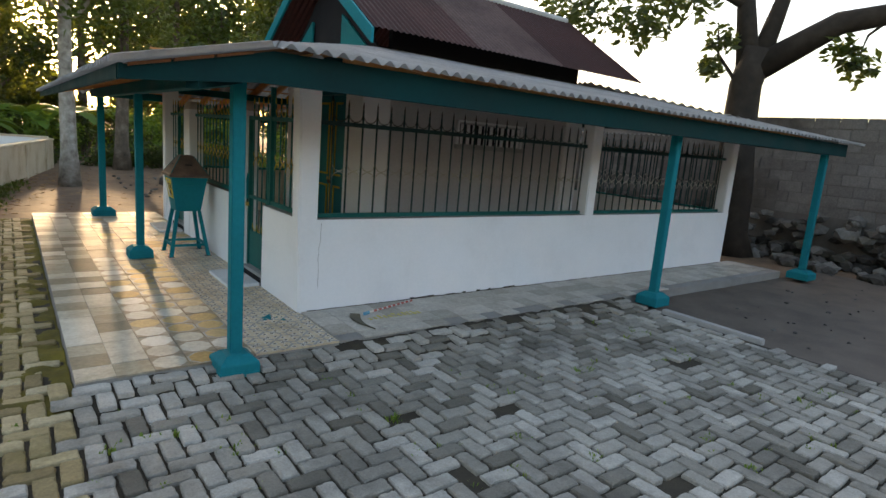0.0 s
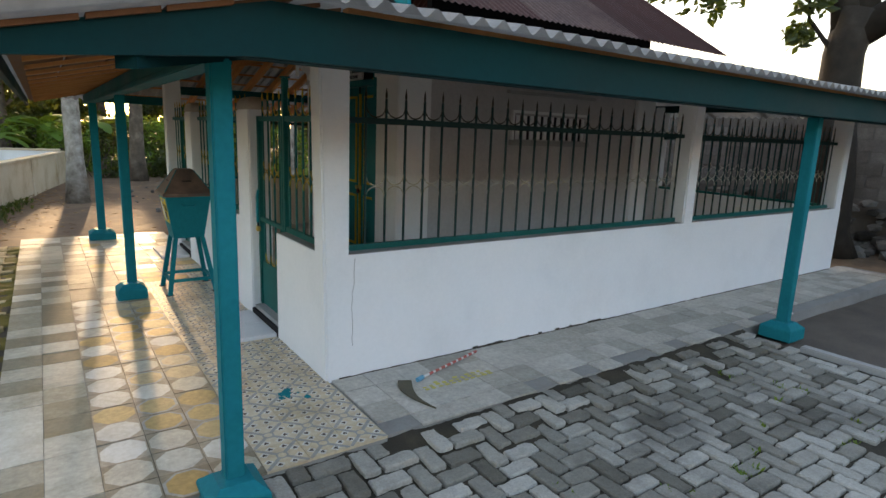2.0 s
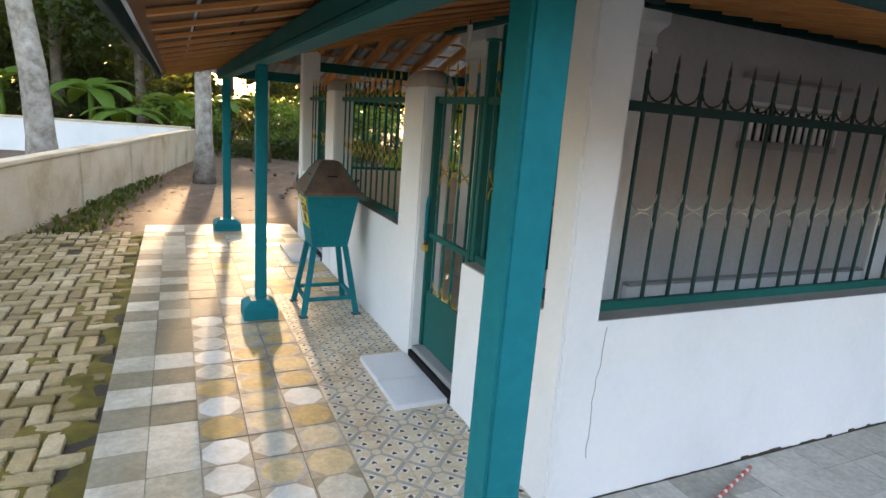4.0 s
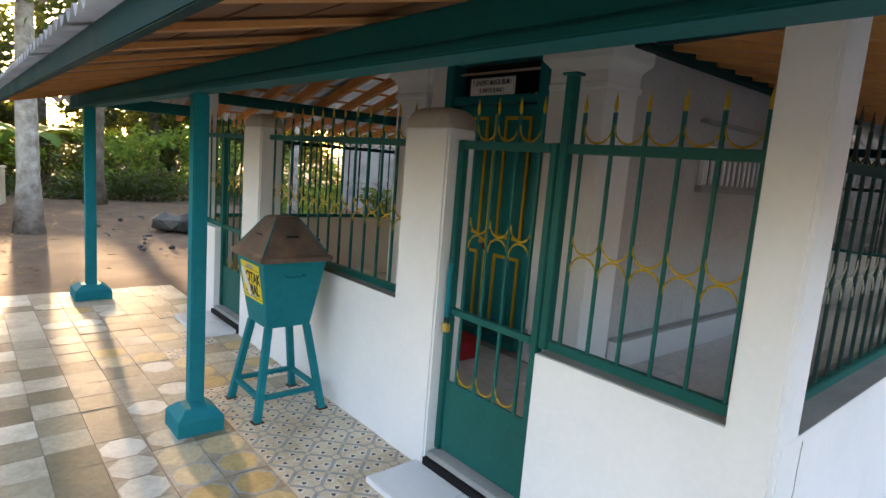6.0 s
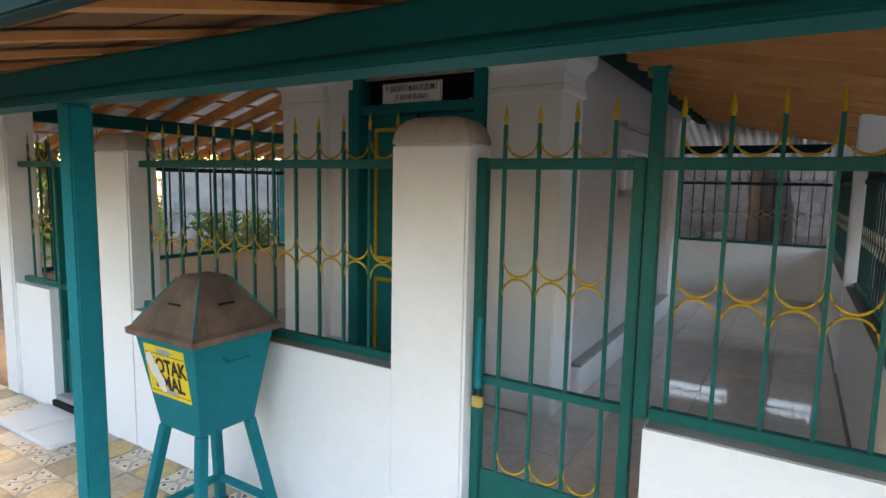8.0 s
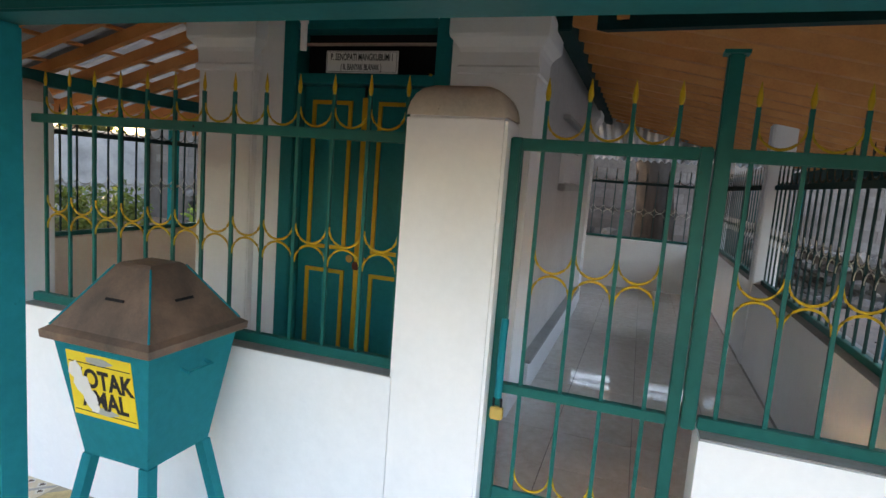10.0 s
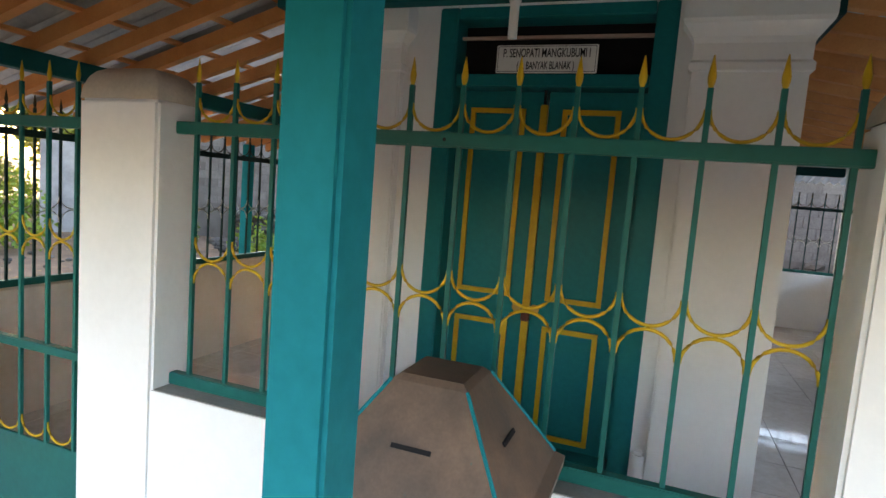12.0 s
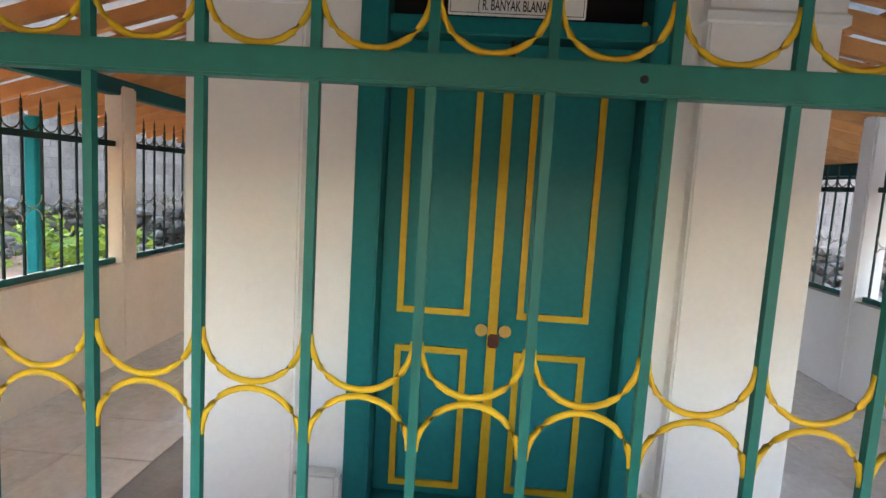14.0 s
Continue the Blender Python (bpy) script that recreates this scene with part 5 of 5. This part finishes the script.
def moss_strip(name, x0, x1, y0, y1, along, seed, label, mat=MOSS, lift=0.045, rise=0.0):
    bm = bmesh.new()
    n = int((y1 - y0 if along == "y" else x1 - x0) / 0.03)
    m = 10
    rows = []
    for i in range(n + 1):
        row = []
        for j in range(m + 1):
            f, g = i / n, j / m
            x, y = (x0 + (x1 - x0) * g, y0 + (y1 - y0) * f) if along == "y" else (x0 + (x1 - x0) * f, y0 + (y1 - y0) * g)
            z = GROUND - 0.028 + lift * max(0, noise.noise((x * 7 + seed, y * 7, 1)) + 0.42 * (g - 0.2)) + 0.008 * noise.noise((x * 40, y * 40, seed)) + rise * g
            row.append(bm.verts.new((x, y, z)))
        rows.append(row)
    for q, w in zip(rows, rows[1:]):
        for j in range(m):
            bm.faces.new((q[j], q[j + 1], w[j + 1], w[j]))
    return tagged(new(name, mesh_of(name, bm, mat, True)), label, "moss", "", "stuff")


moss_strip("moss_bed", -0.38, 0.225, 3.3, 9.9, "y", 3, "yellow-green moss at the edge of the terrace")
moss_strip("moss_edge", 0.24, 5.2, 3.1, 3.528, "x", 8, "dark dirt and moss at the walkway edge", JOINT, 0.02, 0.062)

# wall crack lines and stained foot
crack = bmesh.new()
pts = []
rnd = random.Random(3)
zz = 0.735
px = 2.0
while zz > 0.18:
    pts.append((px, SY - 0.0200, zz))
    zz -= 0.03
    px += rnd.uniform(-0.008, 0.007)
tube(crack, pts, 0.0016, 4)
tagged(new("wall_crack", mesh_of("wall_crack", crack, CEMENT)), "thin crack running down the white plaster", "crack", "", "structure")
foot = bmesh.new()
rnd = random.Random(6)
xx = 1.9
while xx < 8.5:
    ln = rnd.uniform(0.02, 0.09)
    hgt = rnd.uniform(0.001, 0.007) * (2.6 if 2.9 < xx < 4.2 else 1)
    bx(foot, xx, xx + ln, SY - 0.026, SY - 0.010, -0.013, hgt)
    xx += ln + 0.001
tagged(new("wall_foot", mesh_of("wall_foot", foot, JOINT)), "dark broken plaster line at the wall foot", "crack", "", "structure")

# yellow worn marking on the walkway
YWORN = painted("worn_yellow_paint", (0.55, 0.47, 0.13), (0.42, 0.38, 0.2), (0.62, 0.54, 0.14), 0.8, (0.3, 0.29, 0.25), 5.0)
rnd = random.Random(8)
mk = bmesh.new()
for i in range(11):
    u = 2.27 + i * 0.047
    for z in range(rnd.choice((2, 3))):
        v = 3.83 + 0.03 * z
        bx(mk, u, u + rnd.uniform(0.02, 0.034), v, v + rnd.uniform(0.012, 0.026), 0.002, 0.0042)
tagged(new("painted_marking", mesh_of("painted_marking", mk, YWORN)), "worn yellow painted marking on walkway tiles", "marking", "", "structure")

# ---------------------------------------------------------------- interior floor tiles
FLOOR_TILE = pieces("glazed_floor_tile", ((0.0, (0.66, 0.62, 0.57)), (1.0, (0.74, 0.70, 0.65))), 0.05, 20, 2.0, (0.46, 0.43, 0.40), 0.22, False, 0.01)
ft = mesh_of("tile", box(0.002, 0.398, 0.002, 0.398, -0.006, 0.0, 0.001), FLOOR_TILE)
nx = 0
x = 2.0
while x < 8.4:
    y = 4.42
    while y < 9.3:
        inside = x + 0.2 > IX0 and x < IX1 and y + 0.2 > IY0 and y < IY1
        if not inside:
            part("tile", ft, FLOOR_TILE, floor, at=(x, y, FLOOR))
        y += 0.4
    x += 0.4

# ---------------------------------------------------------------- terrace tiles
T = 0.2
GREYTILE = pieces("grey_cement_tile", ((0.0, (0.15, 0.125, 0.075)), (0.25, (0.30, 0.265, 0.18)), (0.55, (0.47, 0.43, 0.33)), (1.0, (0.64, 0.60, 0.49))), 0.62, 35, 2.4, (0.20, 0.155, 0.075), 0.7)
OCTBASE = pieces("octagon_tile_ground", ((0.0, (0.26, 0.21, 0.14)), (1.0, (0.42, 0.36, 0.27))), 0.56, 35, 5, (0.16, 0.13, 0.08), 0.5)
OCTY = pieces("octagon_yellow", ((0.0, (0.42, 0.27, 0.09)), (0.5, (0.52, 0.38, 0.17)), (1.0, (0.58, 0.48, 0.31))), 0.56, 35, 5, (0.25, 0.18, 0.09), 0.4)
OCTW = pieces("octagon_pale", ((0.0, (0.48, 0.44, 0.34)), (1.0, (0.70, 0.69, 0.63))), 0.56, 35, 5, (0.3, 0.26, 0.18), 0.4)
LINE = pieces("slate_tile_line", ((0.0, (0.32, 0.31, 0.285)), (1.0, (0.40, 0.385, 0.36))), 0.45, 35, 1.6, (0.26, 0.18, 0.1), 0.6)
HEARTBASE = pieces("cream_tile_ground", ((0.0, (0.60, 0.48, 0.31)), (1.0, (0.72, 0.61, 0.44))), 0.42, 35, 1.6, (0.30, 0.21, 0.11), 0.55)
PALE = pieces("white_tile_mark", ((0.0, (0.68, 0.65, 0.58)), (1.0, (0.76, 0.73, 0.66))), 0.45, 35, 1.6, (0.4, 0.3, 0.18), 0.7)
HEART = pieces("brown_heart", ((0.0, (0.06, 0.03, 0.02)), (1.0, (0.09, 0.05, 0.03))), 0.5)


def flat(bm, pts, z, mi):
    f = bm.faces.new([bm.verts.new((a, b, z)) for a, b in pts])
    f.material_index = mi


def tile_mesh(name, mats, draw):
    bm = bmesh.new()
    h = T / 2 - 0.0012
    bx(bm, -h, h, -h, h, -0.012, 0.0)
    draw(bm)
    me = bpy.data.meshes.new(name)
    bm.to_mesh(me)
    bm.free()
    for m in mats:
        me.materials.append(m)
    return me


def ring_oct(r):
    return [(r * math.cos(math.pi / 8 + math.pi / 4 * i) * 1.0, r * math.sin(math.pi / 8 + math.pi / 4 * i)) for i in range(8)]


def draw_oct(bm):
    flat(bm, ring_oct(0.104), 0.0006, 1)
    flat(bm, ring_oct(0.09), 0.0012, 2)


def draw_oct_plain(bm):
    flat(bm, ring_oct(0.1), 0.0006, 1)


def draw_hearts(bm):
    for s in (-1, 1):
        d = 0.013
        flat(bm, [(-0.097, s * -0.097), (-0.097 + d, s * -0.097), (0.097, s * (0.097 - d)), (0.097, s * 0.097), (0.097 - d, s * 0.097), (-0.097, s * (-0.097 + d))][::s], 0.0006 + 0.0001 * s, 1)
    flat(bm, ring_oct(0.03), 0.0011, 1)
    flat(bm, ring_oct(0.021), 0.0015, 0)
    for u, v in ((0.033, 0.072), (-0.033, 0.072), (0.033, -0.072), (-0.033, -0.072), (0.072, 0.033), (-0.072, 0.033), (0.072, -0.033), (-0.072, -0.033)):
        r = 0.0235
        flat(bm, [(u - r, v), (u, v - r), (u + r, v), (u, v + r)], 0.0019, 2)
        q = 0.0125
        flat(bm, [(u - q, v + q * 0.3), (u, v - q), (u + q, v + q * 0.3), (u + q * 0.5, v + q), (u, v + q * 0.6), (u - q * 0.5, v + q)], 0.0023, 3)


OCT_MESH = [tile_mesh("tile", (OCTBASE, LINE, OCTY), draw_oct), tile_mesh("tile", (OCTBASE, OCTW), draw_oct_plain), tile_mesh("tile", (OCTBASE, OCTY), draw_oct_plain)]
HEART_MESH = tile_mesh("tile", (HEARTBASE, LINE, PALE, HEART), draw_hearts)
PLAIN_MESH = tile_mesh("tile", (GREYTILE,), lambda bm: None)
WORN_MESH = tile_mesh("tile", (OCTBASE,), lambda bm: None)
rnd = random.Random(17)
for c in range(8):
    for r in range(32):
        u, v = 0.23 + T * (c + 0.5), 3.5 + T * (r + 0.5)
        if c < 2:
            me = PLAIN_MESH
        elif c < 5:
            far = r > 14
            if c == 2:
                me = OCT_MESH[1] if rnd.random() < (0.35 if far else 0.75) else (WORN_MESH if far else OCT_MESH[2])
            else:
                me = rnd.choice((OCT_MESH[0], OCT_MESH[0], OCT_MESH[2], OCT_MESH[1])) if not far else rnd.choice((WORN_MESH, WORN_MESH, OCT_MESH[1], OCT_MESH[2], PLAIN_MESH))
        else:
            me = HEART_MESH if r < 17 or rnd.random() < 0.3 else rnd.choice((WORN_MESH, PLAIN_MESH, OCT_MESH[2]))
            if 8 <= r < 12 and c == 7:
                me = HEART_MESH
        part("tile", me, None, terrace, at=pose(u, v, rnd.uniform(-0.0015, 0.0015), rnd.uniform(-.6, .6), rnd.uniform(-.6, .6), rnd.choice((0, 90, 180, 270))))
# spilled teal paint on the front tiles
for sx, sy, sr, seed in ((1.58, 4.23, 0.03, 1), (1.555, 4.19, 0.045, 2), (1.52, 4.15, 0.022, 3), (1.65, 4.10, 0.026, 4), (1.62, 4.17, 0.012, 5)):
    rs = random.Random(seed)
    ol = [(sr * (0.4 + 0.6 * rs.random()) * math.cos(q), 1.5 * sr * (0.4 + 0.6 * rs.random()) * math.sin(q)) for q in (2 * math.pi * i / 16 for i in range(16))]
    part("paint_splash", prism(ol, 0.003, 0.0042), TEAL, terrace, "dried splash of teal paint", at=(sx, sy, 0))
# walkway tiles
WALKTILE = pieces("walkway_tile", ((0.0, (0.33, 0.305, 0.255)), (0.5, (0.44, 0.41, 0.35)), (1.0, (0.53, 0.495, 0.435))), 0.6, 35, 3, (0.2, 0.18, 0.15), 0.35)
wt = tile_mesh("tile", (WALKTILE,), lambda bm: None)
for c in range(35):
    for r in range(4):
        x, y = 1.85 + T * (c + 0.5), SY - T * (r + 0.5)
        if r == 3:
            if c > 20 or rnd.random() < 0.35:
                continue
            m = pose(x, y + 0.03, -0.002 + rnd.uniform(-.002, .001), 0, 0, 0) @ Matrix.Diagonal((1, 0.66, 1, 1))
        else:
            m = pose(x, y, rnd.uniform(-.0015, .0015), rnd.uniform(-.3, .3), rnd.uniform(-.3, .3), rnd.choice((0, 90, 180, 270)))
        part("tile", wt, None, walkway, at=m)

# ---------------------------------------------------------------- herringbone pavers
PAV = ((0.0, (0.13, 0.117, 0.09)), (0.2, (0.25, 0.232, 0.192)), (0.65, (0.36, 0.337, 0.287)), (1.0, (0.48, 0.452, 0.395)))
PAVER = pieces("concrete_paver", PAV, 0.85, 90, 1.1, (0.055, 0.047, 0.035), 0.8, False, 0.9)
PAVER_I = pieces("concrete_paver_rest", PAV, 0.85, 90, 1.1, (0.055, 0.047, 0.035), 0.8, True, 0.9)

PAVER_MOSS = pieces("mossy_paver", ((0.0, (0.18, 0.13, 0.055)), (0.3, (0.30, 0.23, 0.11)), (0.7, (0.38, 0.30, 0.16)), (1.0, (0.46, 0.38, 0.23))), 0.8, 60, 1.6, (0.13, 0.10, 0.015), 0.8, True)


def paver_geometry(rnd, lx, ly):
    """Worn block: a chipped, uneven outline and a narrow broken arris."""
    hx, hy = lx / 2, ly / 2
    n, k = (7, 4) if lx > ly else (4, 7)
    edge = [(-hx + 2 * hx * i / n, -hy) for i in range(n)] + [(hx, -hy + 2 * hy * i / k) for i in range(k)] + [(hx - 2 * hx * i / n, hy) for i in range(n)] + [(-hx, hy - 2 * hy * i / k) for i in range(k)]
    low, top = [], []
    for a, b in edge:
        at_corner = abs(abs(a) - hx) < 1e-6 and abs(abs(b) - hy) < 1e-6
        j = rnd.uniform(0.93, 0.99) if at_corner else 1.0
        a, b = a * j + rnd.uniform(-.0025, .0025), b * j + rnd.uniform(-.0025, .0025)
        low.append((a, b))
        chip = 0.0035 + 0.011 * rnd.random() ** 3
        top.append((a - math.copysign(min(chip, abs(a)), a), b - math.copysign(min(chip, abs(b)), b), rnd.uniform(-.0015, .0015)))
    m = len(low)
    verts = [(a, b, -0.03) for a, b in low] + [(a, b, -0.006 - 0.004 * rnd.random()) for a, b in low] + top
    faces = [tuple(range(2 * m, 3 * m))]
    for q in range(2):
        for i in range(m):
            j = (i + 1) % m
            faces.append((q * m + i, q * m + j, (q + 1) * m + j, (q + 1) * m + i))
    return verts, faces


rnd = random.Random(23)
VARIANTS = {}
for d in "HV":
    VARIANTS[d] = []
    for _ in range(8):
        v, f = paver_geometry(rnd, 0.184 if d == "H" else 0.0845, 0.0845 if d == "H" else 0.184)
        me = bpy.data.meshes.new("paver")
        me.from_pydata(v, [], f)
        me.materials.append(PAVER)
        VARIANTS[d].append((me, v, f))
U = 0.1
paving = bpy.data.objects["pavement"]
rest_v, rest_f, path_v, path_f = [], [], [], []
count = 0
for j in range(-32, 100):
    for i in range(-26, 54):
        r = (i - j) % 4
        if r == 0:
            d, x, y = "H", (i + 1) * U, (j + 0.5) * U
        elif r == 3:
            d, x, y = "V", (i + 0.5) * U, (j + 1) * U
        else:
            continue
        if x > 5.22 or x < -2.5 or y < -3.1:
            continue
        if y > 3.5 and (x > 0.12 or x < -1.45):
            continue
        if y > 9.9:
            continue
        if y > 3.35 and x > 1.75 and rnd.random() < 0.2:
            continue
        if rnd.random() < 0.012:
            continue
        z = GROUND + rnd.uniform(-0.006, 0.003) + 0.006 * noise.noise((x * 1.2, y * 1.2, 4))
        if x > 0.1:
            z += 0.046 * min(1, max(0, (y - 3.12) / 0.3))
        m = pose(x + rnd.uniform(-.003, .003), y + rnd.uniform(-.003, .003), z, rnd.uniform(-1.2, 1.2), rnd.uniform(-1.2, 1.2), rnd.uniform(-2, 2))
        me, v, f = rnd.choice(VARIANTS[d])
        if count < 300 and 0.2 < x < 2.9 and 0.95 < y < 3.3:
            part("paver", me, PAVER, paving, at=m)
            count += 1
        else:
            vs, fs = (path_v, path_f) if x < 0.2 and y > 2.6 - 0.9 * x + 0.4 * noise.noise((x * 2, y * 2, 7)) else (rest_v, rest_f)
            o = len(vs)
            vs += [tuple(m @ Vector(q)) for q in v]
            fs += [tuple(k + o for k in q) for q in f]
for vs, fs, mat, owner in ((rest_v, rest_f, PAVER_I, paving), (path_v, path_f, PAVER_MOSS, bpy.data.objects["pavement_path"])):
    me = bpy.data.meshes.new("pavers")
    me.from_pydata(vs, [], fs)
    me.materials.append(mat)
    ob = new("pavers", me)
    ob.parent = owner
    ob["kind"] = "stuff"
